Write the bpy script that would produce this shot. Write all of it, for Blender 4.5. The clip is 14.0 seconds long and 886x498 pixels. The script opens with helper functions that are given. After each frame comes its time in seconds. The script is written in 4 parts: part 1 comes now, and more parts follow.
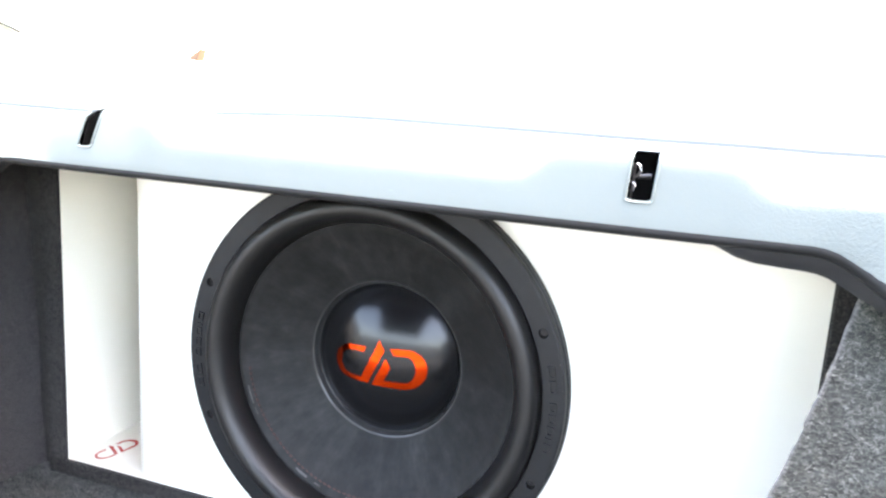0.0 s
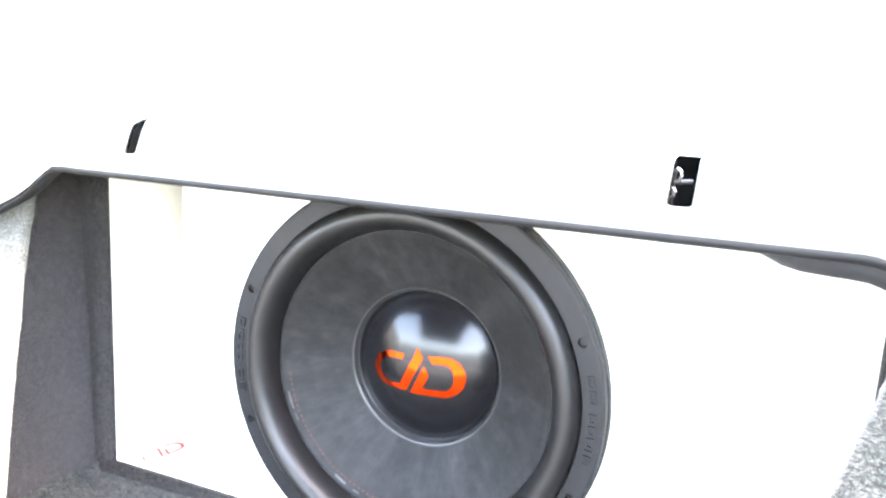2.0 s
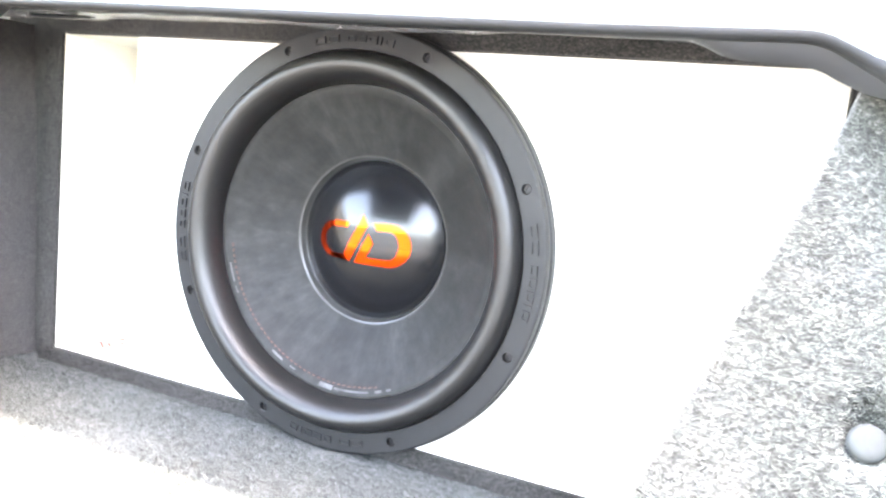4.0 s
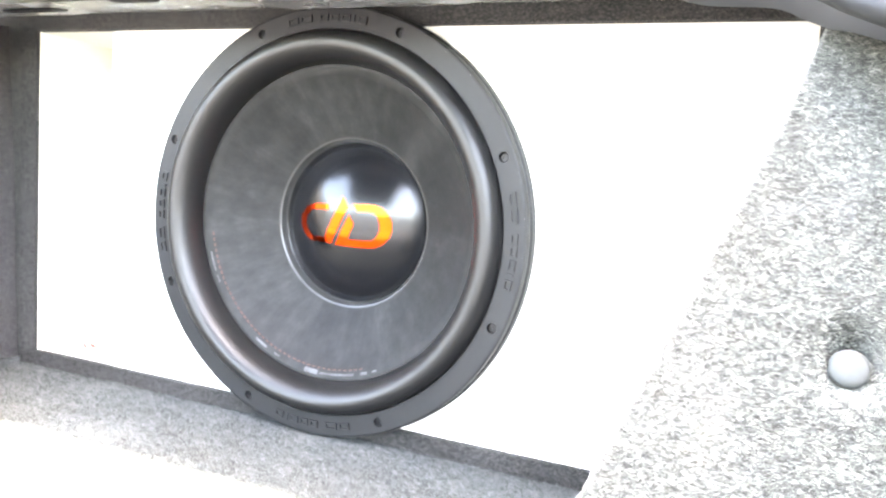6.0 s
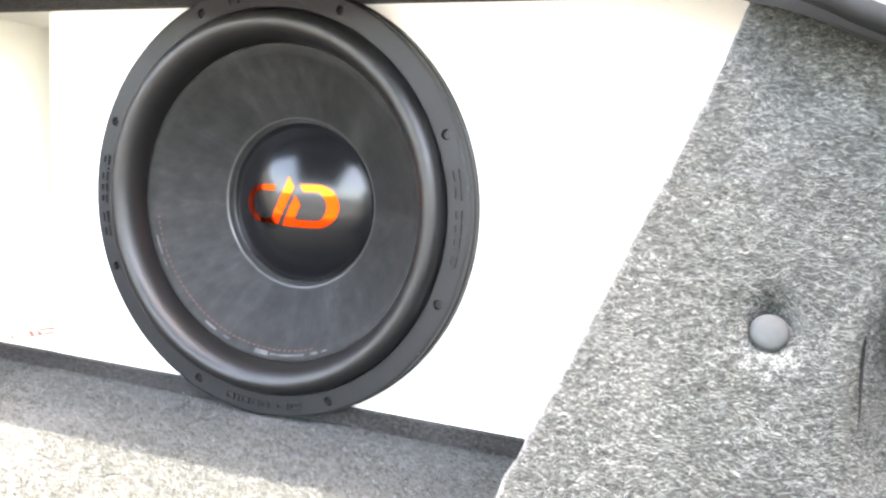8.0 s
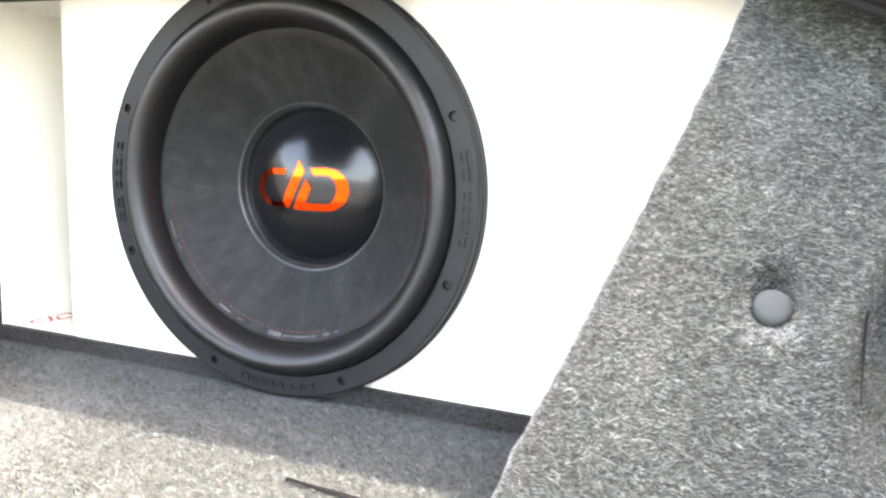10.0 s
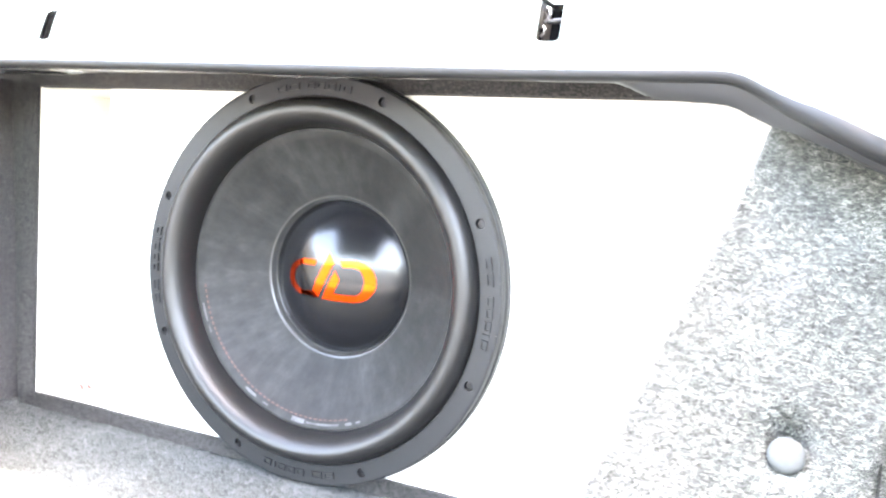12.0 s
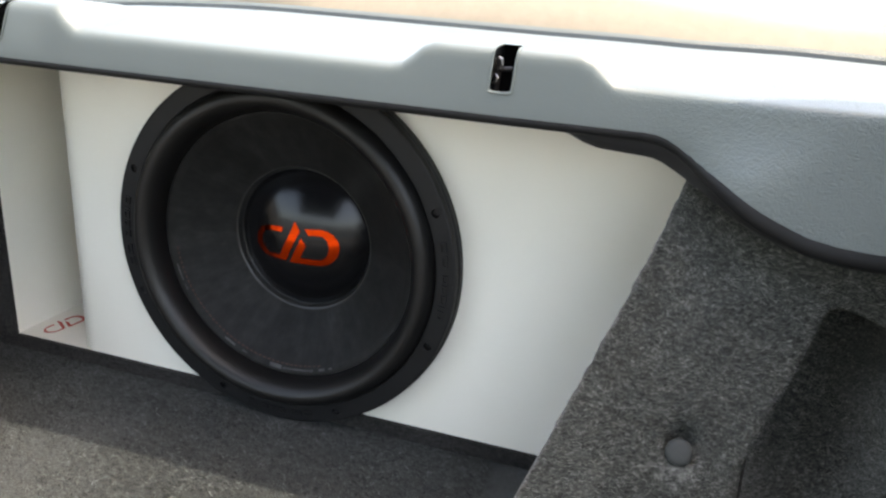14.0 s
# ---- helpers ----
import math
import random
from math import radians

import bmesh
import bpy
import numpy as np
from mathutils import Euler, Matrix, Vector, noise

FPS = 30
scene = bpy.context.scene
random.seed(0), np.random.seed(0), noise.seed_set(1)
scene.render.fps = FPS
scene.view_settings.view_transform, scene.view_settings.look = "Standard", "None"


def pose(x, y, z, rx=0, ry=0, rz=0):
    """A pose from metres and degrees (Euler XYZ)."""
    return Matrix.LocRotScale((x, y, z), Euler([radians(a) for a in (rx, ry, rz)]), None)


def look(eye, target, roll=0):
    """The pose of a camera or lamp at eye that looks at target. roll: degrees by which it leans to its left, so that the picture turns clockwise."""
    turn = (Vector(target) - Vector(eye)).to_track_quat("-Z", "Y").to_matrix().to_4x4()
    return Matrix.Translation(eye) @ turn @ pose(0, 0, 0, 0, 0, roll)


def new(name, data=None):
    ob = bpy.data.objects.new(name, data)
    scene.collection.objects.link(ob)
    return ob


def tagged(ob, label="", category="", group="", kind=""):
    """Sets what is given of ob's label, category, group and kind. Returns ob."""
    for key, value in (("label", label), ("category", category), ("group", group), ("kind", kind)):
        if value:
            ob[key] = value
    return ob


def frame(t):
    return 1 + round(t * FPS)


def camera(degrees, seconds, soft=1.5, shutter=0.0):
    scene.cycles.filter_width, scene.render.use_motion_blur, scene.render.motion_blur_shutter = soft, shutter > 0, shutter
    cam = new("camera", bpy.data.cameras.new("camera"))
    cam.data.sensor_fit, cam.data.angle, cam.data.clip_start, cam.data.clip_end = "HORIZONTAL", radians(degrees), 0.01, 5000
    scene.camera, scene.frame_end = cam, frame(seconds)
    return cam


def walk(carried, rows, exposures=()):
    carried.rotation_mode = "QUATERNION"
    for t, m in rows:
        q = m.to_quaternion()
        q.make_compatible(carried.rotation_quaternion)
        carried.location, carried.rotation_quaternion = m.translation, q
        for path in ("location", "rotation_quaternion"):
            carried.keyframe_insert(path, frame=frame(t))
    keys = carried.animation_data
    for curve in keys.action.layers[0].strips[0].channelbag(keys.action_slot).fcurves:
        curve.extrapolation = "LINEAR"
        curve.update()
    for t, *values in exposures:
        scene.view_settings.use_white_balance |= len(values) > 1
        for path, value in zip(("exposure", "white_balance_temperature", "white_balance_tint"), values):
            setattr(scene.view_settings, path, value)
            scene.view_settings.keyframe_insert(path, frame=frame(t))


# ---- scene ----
SOFT = 2.4
EXPOSURES = [(t, e, k, 14 if t < 12.9 else 12) for t, e, k in ((0.0, 5.02, 8000), (0.2, 5.65, 8000), (0.4, 5.95, 8000), (1.5, 6.25, 8000), (3.0, 6.60, 8300), (6.5, 6.80, 8800), (7.7, 6.66, 8900), (8.2, 5.55, 8900), (10.3, 5.45, 8900), (10.6, 5.90, 8700), (11.2, 6.75, 8600), (12.1, 6.90, 8400), (12.5, 5.95, 8100), (13.0, 4.52, 8600), (13.2, 3.80, 8800), (13.45, 3.18, 8900), (14.0, 3.20, 8800))]
cam = camera(62.51, 14.0, soft=SOFT)
# seconds, eye (m), yaw, pitch, roll (degrees)
PATH = [
    (0, 0.2795, -0.6060, 0.4936, 19.35, -10.56, -3.60),
    (0.2, 0.2852, -0.5909, 0.4903, 19.30, -11.07, -2.21),
    (0.5, 0.2768, -0.5965, 0.4923, 21.94, -11.08, -4.44),
    (1, 0.2929, -0.5893, 0.4867, 21.14, -10.85, -3.06),
    (1.5, 0.2880, -0.5920, 0.4910, 21.87, -11.01, -2.44),
    (2, 0.2872, -0.5968, 0.4938, 23.19, -10.28, -3.02),
    (2.3, 0.3031, -0.5837, 0.4726, 22.69, -10.56, -5.05),
    (2.5, 0.3211, -0.5840, 0.4521, 21.14, -10.83, -4.34),
    (2.7, 0.3358, -0.5714, 0.4295, 20.53, -11.51, -4.11),
    (3, 0.3506, -0.5690, 0.3998, 19.94, -11.44, -5.15),
    (3.2, 0.3533, -0.5675, 0.3823, 20.30, -10.72, -5.88),
    (3.5, 0.3451, -0.5730, 0.3615, 23.09, -8.67, -6.91),
    (5.8, 0.3573, -0.5701, 0.2988, 23.07, -6.35, -3.96),
    (6, 0.3589, -0.5694, 0.2966, 22.89, -6.05, -3.88),
    (6.5, 0.3621, -0.5702, 0.2947, 22.02, -6.58, -3.79),
    (7, 0.3626, -0.5730, 0.2892, 21.87, -7.25, -3.63),
    (7.5, 0.3693, -0.5710, 0.2952, 21.30, -7.05, -3.06),
    (8, 0.3768, -0.5670, 0.2948, 20.11, -7.33, -3.02),
    (8.2, 0.3761, -0.5688, 0.2966, 19.21, -7.35, -2.86),
    (10.3, 0.3865, -0.5725, 0.2940, 21.87, -8.73, -1.99),
    (10.5, 0.3915, -0.5697, 0.2976, 22.57, -8.08, -1.94),
    (11, 0.3896, -0.5681, 0.2994, 24.22, -6.80, -1.98),
    (11.5, 0.3886, -0.5708, 0.3087, 24.42, -6.39, -2.14),
    (12, 0.3829, -0.5851, 0.3469, 23.05, -5.44, -4.00),
    (12.3, 0.3760, -0.5984, 0.4043, 22.42, -6.69, -6.06),
    (12.5, 0.3809, -0.6273, 0.4343, 21.52, -9.35, -5.82),
    (12.7, 0.3813, -0.6469, 0.4622, 20.18, -11.47, -5.00),
    (13, 0.3860, -0.6586, 0.4915, 16.95, -16.64, -3.88),
    (13.2, 0.3730, -0.6644, 0.5012, 14.79, -19.36, -3.77),
    (13.5, 0.3813, -0.6400, 0.5048, 14.50, -20.98, -3.55),
    (14, 0.3661, -0.6406, 0.5097, 17.45, -19.26, -3.81),
]
walk(cam, [(t, pose(x, y, z, 90 + pitch, roll, yaw)) for t, x, y, z, yaw, pitch, roll in PATH], EXPOSURES)

# ---- world, sun ----
SUN_EL, SUN_AZ = 70.0, 85.0          # degrees up, degrees clockwise from +y
world = bpy.data.worlds.new("daylight")
scene.world = world
world.use_nodes = True
wt = world.node_tree
sky = wt.nodes.new("ShaderNodeTexSky")
sky.sky_type = "NISHITA"
sky.sun_disc = False
sky.sun_elevation, sky.sun_rotation = radians(SUN_EL), radians(SUN_AZ)
sky.air_density, sky.dust_density = 1.0, 2.0
wt.links.new(sky.outputs[0], wt.nodes["Background"].inputs[0])
wt.nodes["Background"].inputs[1].default_value = 0.12
sun_dir = Vector((math.sin(radians(SUN_AZ)) * math.cos(radians(SUN_EL)), math.cos(radians(SUN_AZ)) * math.cos(radians(SUN_EL)), math.sin(radians(SUN_EL))))
sun = new("sun", bpy.data.lights.new("sun", "SUN"))
sun.data.energy, sun.data.angle, sun.data.color = 0.63, radians(0.6), (0.92, 0.97, 1.0)
sun.matrix_world = look(sun_dir * 20, (0, 0, 0))


# ---- materials ----
def nodes_of(name, rough=0.5, metal=0.0):
    m = bpy.data.materials.new(name)
    m.use_nodes = True
    t = m.node_tree
    b = t.nodes["Principled BSDF"]
    b.inputs["Roughness"].default_value, b.inputs["Metallic"].default_value = rough, metal
    return m, t, b


def tex_noise(t, scale, detail=4.0, stretch=(1, 1, 1), rough=0.6):
    co = t.nodes.new("ShaderNodeTexCoord")
    mp = t.nodes.new("ShaderNodeMapping")
    mp.inputs["Scale"].default_value = stretch
    n = t.nodes.new("ShaderNodeTexNoise")
    n.inputs["Scale"].default_value, n.inputs["Detail"].default_value, n.inputs["Roughness"].default_value = scale, detail, rough
    t.links.new(co.outputs["Object"], mp.inputs[0])
    t.links.new(mp.outputs[0], n.inputs["Vector"])
    return n.outputs[0]


def ramp(t, src, stops):
    r = t.nodes.new("ShaderNodeValToRGB")
    el = r.color_ramp.elements
    while len(el) < len(stops):
        el.new(0.5)
    for e, (p, c) in zip(el, stops):
        e.position, e.color = p, (*c, 1)
    t.links.new(src, r.inputs[0])
    return r.outputs[0]


def mix(t, a, b, fac, kind="MIX"):
    n = t.nodes.new("ShaderNodeMix")
    n.data_type, n.blend_type = "RGBA", kind
    for sock, v in ((n.inputs[0], fac), (n.inputs[6], a), (n.inputs[7], b)):
        if isinstance(v, (int, float)):
            sock.default_value = v
        elif isinstance(v, tuple):
            sock.default_value = (*v, 1)
        else:
            t.links.new(v, sock)
    return n.outputs[2]


def bump(t, b, src, strength, dist):
    n = t.nodes.new("ShaderNodeBump")
    n.inputs["Strength"].default_value, n.inputs["Distance"].default_value = strength, dist
    t.links.new(src, n.inputs["Height"])
    t.links.new(n.outputs[0], b.inputs["Normal"])


def painted(name, colour, rough, vary=0.06, scale=14.0, grain=0.0, grain_scale=600.0, metal=0.0, coat=0.0, spec=0.5):
    """A plain surface with faint blotches, uneven gloss and an optional fine grain."""
    m, t, b = nodes_of(name, rough, metal)
    big = tex_noise(t, scale, 5)
    dark = tuple(c * (1 - vary) for c in colour)
    light = tuple(min(1.0, c * (1 + vary)) for c in colour)
    t.links.new(ramp(t, big, [(0.3, dark), (0.7, light)]), b.inputs["Base Color"])
    mr = t.nodes.new("ShaderNodeMapRange")
    mr.inputs[3].default_value, mr.inputs[4].default_value = rough * 0.85, min(1.0, rough * 1.15)
    t.links.new(tex_noise(t, scale * 6, 4), mr.inputs[0])
    t.links.new(mr.outputs[0], b.inputs["Roughness"])
    b.inputs["Coat Weight"].default_value = coat
    b.inputs["Specular IOR Level"].default_value = spec
    if grain:
        bump(t, b, tex_noise(t, grain_scale, 3), grain, 0.0006)
    return m


def carpet_mat(name, dark, mid, light, stretch=(0.55, 1.0, 1.0)):
    """Needle-felt carpet: short flecks lying along x, with patches and rough relief."""
    m, t, b = nodes_of(name, 0.95)
    fleck = tex_noise(t, 760, 4, stretch, 0.7)
    patch = tex_noise(t, 9, 4)
    fine = tex_noise(t, 1100, 2, stretch)
    col = ramp(t, fleck, [(0.34, dark), (0.5, mid), (0.68, light)])
    col = mix(t, col, ramp(t, fine, [(0.3, (0.6, 0.6, 0.6)), (0.7, (1.35, 1.35, 1.35))]), 1.0, "MULTIPLY")
    comb = tex_noise(t, 105, 3, (stretch[0] * 0.6, 1.0, 1.0))
    col = mix(t, col, ramp(t, comb, [(0.32, (0.82, 0.82, 0.82)), (0.68, (1.18, 1.18, 1.18))]), 1.0, "MULTIPLY")
    col = mix(t, col, ramp(t, patch, [(0.3, (0.82, 0.83, 0.84)), (0.7, (1.12, 1.1, 1.06))]), 1.0, "MULTIPLY")
    t.links.new(col, b.inputs["Base Color"])
    b.inputs["Specular IOR Level"].default_value = 0.15
    b.inputs["Sheen Weight"].default_value = 0.15
    b.inputs["Sheen Roughness"].default_value = 0.6
    bump(t, b, fleck, 0.6, 0.0016)
    return m


def leather_grain(name, colour, rough):
    m, t, b = nodes_of(name, rough)
    big = tex_noise(t, 8, 5)
    t.links.new(ramp(t, big, [(0.3, tuple(c * 0.96 for c in colour)), (0.7, tuple(c * 1.04 for c in colour))]), b.inputs["Base Color"])
    scuff = ramp(t, tex_noise(t, 55, 3, (1.0, 1.0, 3.5), 0.75), [(0.70, (1, 1, 1)), (0.76, (1.35, 1.35, 1.35))])
    t.links.new(mix(t, b.inputs["Base Color"].links[0].from_socket, scuff, 1.0, "MULTIPLY"), b.inputs["Base Color"])
    co = t.nodes.new("ShaderNodeTexCoord")
    v = t.nodes.new("ShaderNodeTexVoronoi")
    v.feature = "DISTANCE_TO_EDGE"
    v.inputs["Scale"].default_value = 330
    wob = t.nodes.new("ShaderNodeMix")
    wob.data_type = "VECTOR"
    wob.inputs[0].default_value = 0.012
    n = t.nodes.new("ShaderNodeTexNoise")
    n.inputs["Scale"].default_value = 90
    t.links.new(co.outputs["Object"], n.inputs["Vector"])
    t.links.new(co.outputs["Object"], wob.inputs[4])
    t.links.new(n.outputs[1], wob.inputs[5])
    t.links.new(wob.outputs[1], v.inputs["Vector"])
    mr = t.nodes.new("ShaderNodeMapRange")
    mr.inputs[2].default_value = 0.25
    t.links.new(v.outputs[0], mr.inputs[0])
    sep = t.nodes.new("ShaderNodeSeparateXYZ")
    t.links.new(co.outputs["Object"], sep.inputs[0])
    deep = t.nodes.new("ShaderNodeMapRange")
    deep.inputs[1].default_value, deep.inputs[2].default_value = 0.30, 0.44
    deep.inputs[3].default_value, deep.inputs[4].default_value = 0.04, 0.50
    t.links.new(sep.outputs[0], deep.inputs[0])
    crease = ramp(t, tex_noise(t, 130, 3, (1.0, 1.0, 1.2), 0.6), [(0.40, (0, 0, 0)), (0.50, (1, 1, 1)), (0.60, (0, 0, 0))])
    bump(t, b, mix(t, mr.outputs[0], crease, 0.42), 0.2, 0.0009)
    t.links.new(deep.outputs[0], t.nodes["Bump"].inputs["Strength"])
    return m


def cone_mat():
    """Pressed charcoal paper: clouded, with fibres that run outwards from the middle."""
    m, t, b = nodes_of("charcoal_cone", 0.6)
    co = t.nodes.new("ShaderNodeTexCoord")
    flat = t.nodes.new("ShaderNodeVectorMath")
    flat.operation = "MULTIPLY"
    flat.inputs[1].default_value = (1, 0, 1)
    t.links.new(co.outputs["Object"], flat.inputs[0])
    span = t.nodes.new("ShaderNodeVectorMath")
    span.operation = "LENGTH"
    t.links.new(flat.outputs[0], span.inputs[0])
    spoke = t.nodes.new("ShaderNodeVectorMath")
    spoke.operation = "NORMALIZE"
    t.links.new(flat.outputs[0], spoke.inputs[0])
    reach = t.nodes.new("ShaderNodeCombineXYZ")
    t.links.new(span.outputs["Value"], reach.inputs[1])
    polar = t.nodes.new("ShaderNodeVectorMath")
    polar.operation = "ADD"
    t.links.new(spoke.outputs[0], polar.inputs[0])
    t.links.new(reach.outputs[0], polar.inputs[1])

    def spokes(across, along, detail):
        mp = t.nodes.new("ShaderNodeMapping")
        mp.inputs["Scale"].default_value = (across, along, across)
        n = t.nodes.new("ShaderNodeTexNoise")
        n.inputs["Scale"].default_value, n.inputs["Detail"].default_value = 1.0, detail
        n.inputs["Roughness"].default_value = 0.65
        t.links.new(polar.outputs[0], mp.inputs[0])
        t.links.new(mp.outputs[0], n.inputs["Vector"])
        return n.outputs[0]

    streak = spokes(5.0, 14.0, 5)
    fib = spokes(16.0, 60.0, 5)
    cloud = tex_noise(t, 55, 6)
    col = ramp(t, streak, [(0.30, (0.0082, 0.0082, 0.0080)), (0.52, (0.0115, 0.0114, 0.0112)), (0.72, (0.0172, 0.0171, 0.0168))])
    col = mix(t, col, ramp(t, fib, [(0.3, (0.8, 0.8, 0.8)), (0.7, (1.2, 1.2, 1.2))]), 1.0, "MULTIPLY")
    col = mix(t, col, ramp(t, cloud, [(0.3, (0.66, 0.66, 0.66)), (0.7, (1.34, 1.34, 1.34))]), 1.0, "MULTIPLY")
    t.links.new(col, b.inputs["Base Color"])
    mr = t.nodes.new("ShaderNodeMapRange")
    mr.inputs[3].default_value, mr.inputs[4].default_value = 0.56, 0.70
    t.links.new(streak, mr.inputs[0])
    t.links.new(mr.outputs[0], b.inputs["Roughness"])
    b.inputs["Specular IOR Level"].default_value = 0.19
    bump(t, b, mix(t, fib, cloud, 0.75), 0.55, 0.0016)
    return m


M_WHITE = painted("white_vinyl", (0.83, 0.80, 0.712), 0.42, 0.02, 5, 0.05, 900)
# port floor and ceiling, a little darker than the front's vinyl
M_PORT = painted("duller_white_vinyl", (0.72, 0.695, 0.62), 0.5, 0.04, 9, 0.05, 900)
M_CARPET = carpet_mat("grey_carpet", (0.016, 0.0166, 0.0151), (0.0525, 0.0542, 0.0488), (0.148, 0.152, 0.136), (0.45, 1.0, 1.0))
M_FLOOR = carpet_mat("floor_carpet", (0.011, 0.0128, 0.012), (0.0275, 0.0318, 0.031), (0.061, 0.068, 0.0665))
M_WRAP = carpet_mat("charcoal_carpet", (0.0064, 0.006, 0.0058), (0.0202, 0.019, 0.0185), (0.053, 0.050, 0.0485))
M_PANEL = leather_grain("grey_trim_plastic", (0.140, 0.164, 0.161), 0.43)
M_EDGE = painted("black_edge_rubber", (0.009, 0.009, 0.0095), 0.6, 0.1, spec=0.25)
M_FLANGE = painted("dark_grey_flange", (0.019, 0.019, 0.0205), 0.55, 0.1, spec=0.35)
M_RING = painted("black_cast_ring", (0.0062, 0.0062, 0.0068), 0.55, 0.12, 30, 0.12, 1200, spec=0.33)
M_RUBBER = painted("black_foam_rubber", (0.0060, 0.0056, 0.0056), 0.42, 0.1, 40, 0.06, 1500, spec=0.42)
M_CONE = cone_mat()
M_CAP = painted("gloss_black_cap", (0.0045, 0.0045, 0.0052), 0.21, 0.1, 3, spec=0.38)
M_LOGO = painted("orange_red_foil", (0.86, 0.064, 0.009), 0.10, 0.05, 60, metal=1.0)
M_THREAD = painted("orange_thread", (0.031, 0.0115, 0.008), 0.8, 0.2, 200)
M_RED = painted("red_print", (0.46, 0.022, 0.012), 0.5, 0.15, 150)
M_STEEL = painted("zinc_steel", (0.30, 0.30, 0.31), 0.38, 0.15, 90, metal=1.0)
M_BOLT = painted("black_bolt", (0.02, 0.02, 0.022), 0.35, 0.1, 90, metal=0.6)
# near-black that stands for the darkness inside gaps and recesses
M_DARK = painted("cavity_shade", (0.005, 0.005, 0.0055), 0.9, 0.1, spec=0.15)
M_UNDER = painted("bare_grey_sheet_metal", (0.34, 0.35, 0.36), 0.26, 0.25, 12, metal=0.4)
M_BUTTON = painted("grey_clip_plastic", (0.034, 0.0375, 0.0365), 0.75, 0.05, 60, 0.05, 1500)
M_BEIGE = painted("beige_body_paint", (0.42, 0.33, 0.215), 0.3, 0.04, 6, metal=0.0, coat=0.5)
M_CLOTH = painted("beige_seat_cloth", (0.23, 0.197, 0.150), 0.9, 0.06, 40, 0.3, 900)
M_ROAD = painted("ground_bounce_grey", (0.15, 0.147, 0.142), 0.9, 0.25, 2.5, 0.5, 90)
M_LINER = painted("blocker_grey", (0.22, 0.21, 0.19), 0.9, 0.06, 20, 0.2, 400)
M_WALL = painted("pale_plaster", (0.38, 0.37, 0.35), 0.9, 0.15, 1.5, 0.4, 60)
M_SEAL = painted("grey_seal_shade", (0.085, 0.100, 0.108), 0.6, 0.1, 40)
M_BROWN = painted("brown_plastic", (0.17, 0.09, 0.045), 0.5, 0.1)
M_FLANK = carpet_mat("flank_carpet", (0.0095, 0.0084, 0.0086), (0.0285, 0.0252, 0.0257), (0.065, 0.0585, 0.0595))
M_RAW = carpet_mat("raw_felt_edge", (0.05, 0.05, 0.05), (0.11, 0.108, 0.106), (0.20, 0.195, 0.19))
M_BEAD = painted("grey_glue_bead", (0.021, 0.021, 0.021), 0.30, 0.2, 80, spec=0.5)
M_GLUE = painted("pale_glue_residue", (0.030, 0.030, 0.031), 0.6, 0.8, 70)


# ---- builders ----
def thing(name, loc, label, category, group="", kind=""):
    e = new(name)
    e.location = loc
    e.empty_display_size = 0.02
    return tagged(e, label, category, group, kind)


def root_of(ob):
    while ob.parent:
        ob = ob.parent
    return ob


def part(name, bm, material, parent=None, label="", kind="", smooth=True, angle=35, base=None):
    """Links bm (in world metres) as one mesh object under a thing or a part; with no parent it stands by itself."""
    at = root_of(parent).location if parent else Vector(base or (0, 0, 0))
    bm.transform(Matrix.Translation(-at))
    bmesh.ops.remove_doubles(bm, verts=bm.verts, dist=1e-6)
    bmesh.ops.recalc_face_normals(bm, faces=bm.faces)
    me = bpy.data.meshes.new(name)
    for f in bm.faces:
        f.smooth = smooth
    bm.to_mesh(me)
    bm.free()
    if smooth:
        me.set_sharp_from_angle(angle=radians(angle))
    me.materials.append(material)
    ob = new(name, me)
    if parent:
        ob.parent = parent
    else:
        ob.location = at
    return tagged(ob, label, kind=kind)


def add_box(bm, x0, x1, y0, y1, z0, z1, bevel=0.0, seg=2):
    b = bmesh.new()
    bmesh.ops.create_cube(b, size=1.0)
    b.transform(Matrix.Translation(((x0 + x1) / 2, (y0 + y1) / 2, (z0 + z1) / 2)) @ Matrix.Diagonal((x1 - x0, y1 - y0, z1 - z0, 1)))
    if bevel:
        bmesh.ops.bevel(b, geom=b.edges[:], offset=bevel, segments=seg, affect="EDGES", profile=0.5)
    join(bm, b)


def join(bm, other):
    vs = {v: bm.verts.new(v.co) for v in other.verts}
    for f in other.faces:
        try:
            bm.faces.new([vs[v] for v in f.verts])
        except ValueError:
            pass
    other.free()


def sheet(bm, rows, close_u=False, close_v=False):
    """Quads over a grid of points rows[i][j]. Returns the vertices."""
    vs = [[bm.verts.new(p) for p in r] for r in rows]
    n, m = len(vs), len(vs[0])
    for i in range(n if close_u else n - 1):
        for j in range(m if close_v else m - 1):
            a, b, c, d = vs[i][j], vs[i][(j + 1) % m], vs[(i + 1) % n][(j + 1) % m], vs[(i + 1) % n][j]
            if len({a, b, c, d}) == 4:
                bm.faces.new((a, b, c, d))
    return vs


CX, CZ = 0.0, 0.24                  # the driver's axis


def lathe(bm, prof, n=128, a0=0.0, a1=360.0):
    """Turns (radius, y) points about the driver's axis."""
    full = abs(a1 - a0) >= 360
    k = n if full else n + 1
    rows = []
    for i in range(k):
        a = radians(a0 + (a1 - a0) * i / n)
        rows.append([(CX + r * math.cos(a), y, CZ + r * math.sin(a)) for r, y in prof])
    sheet(bm, rows, close_u=full)


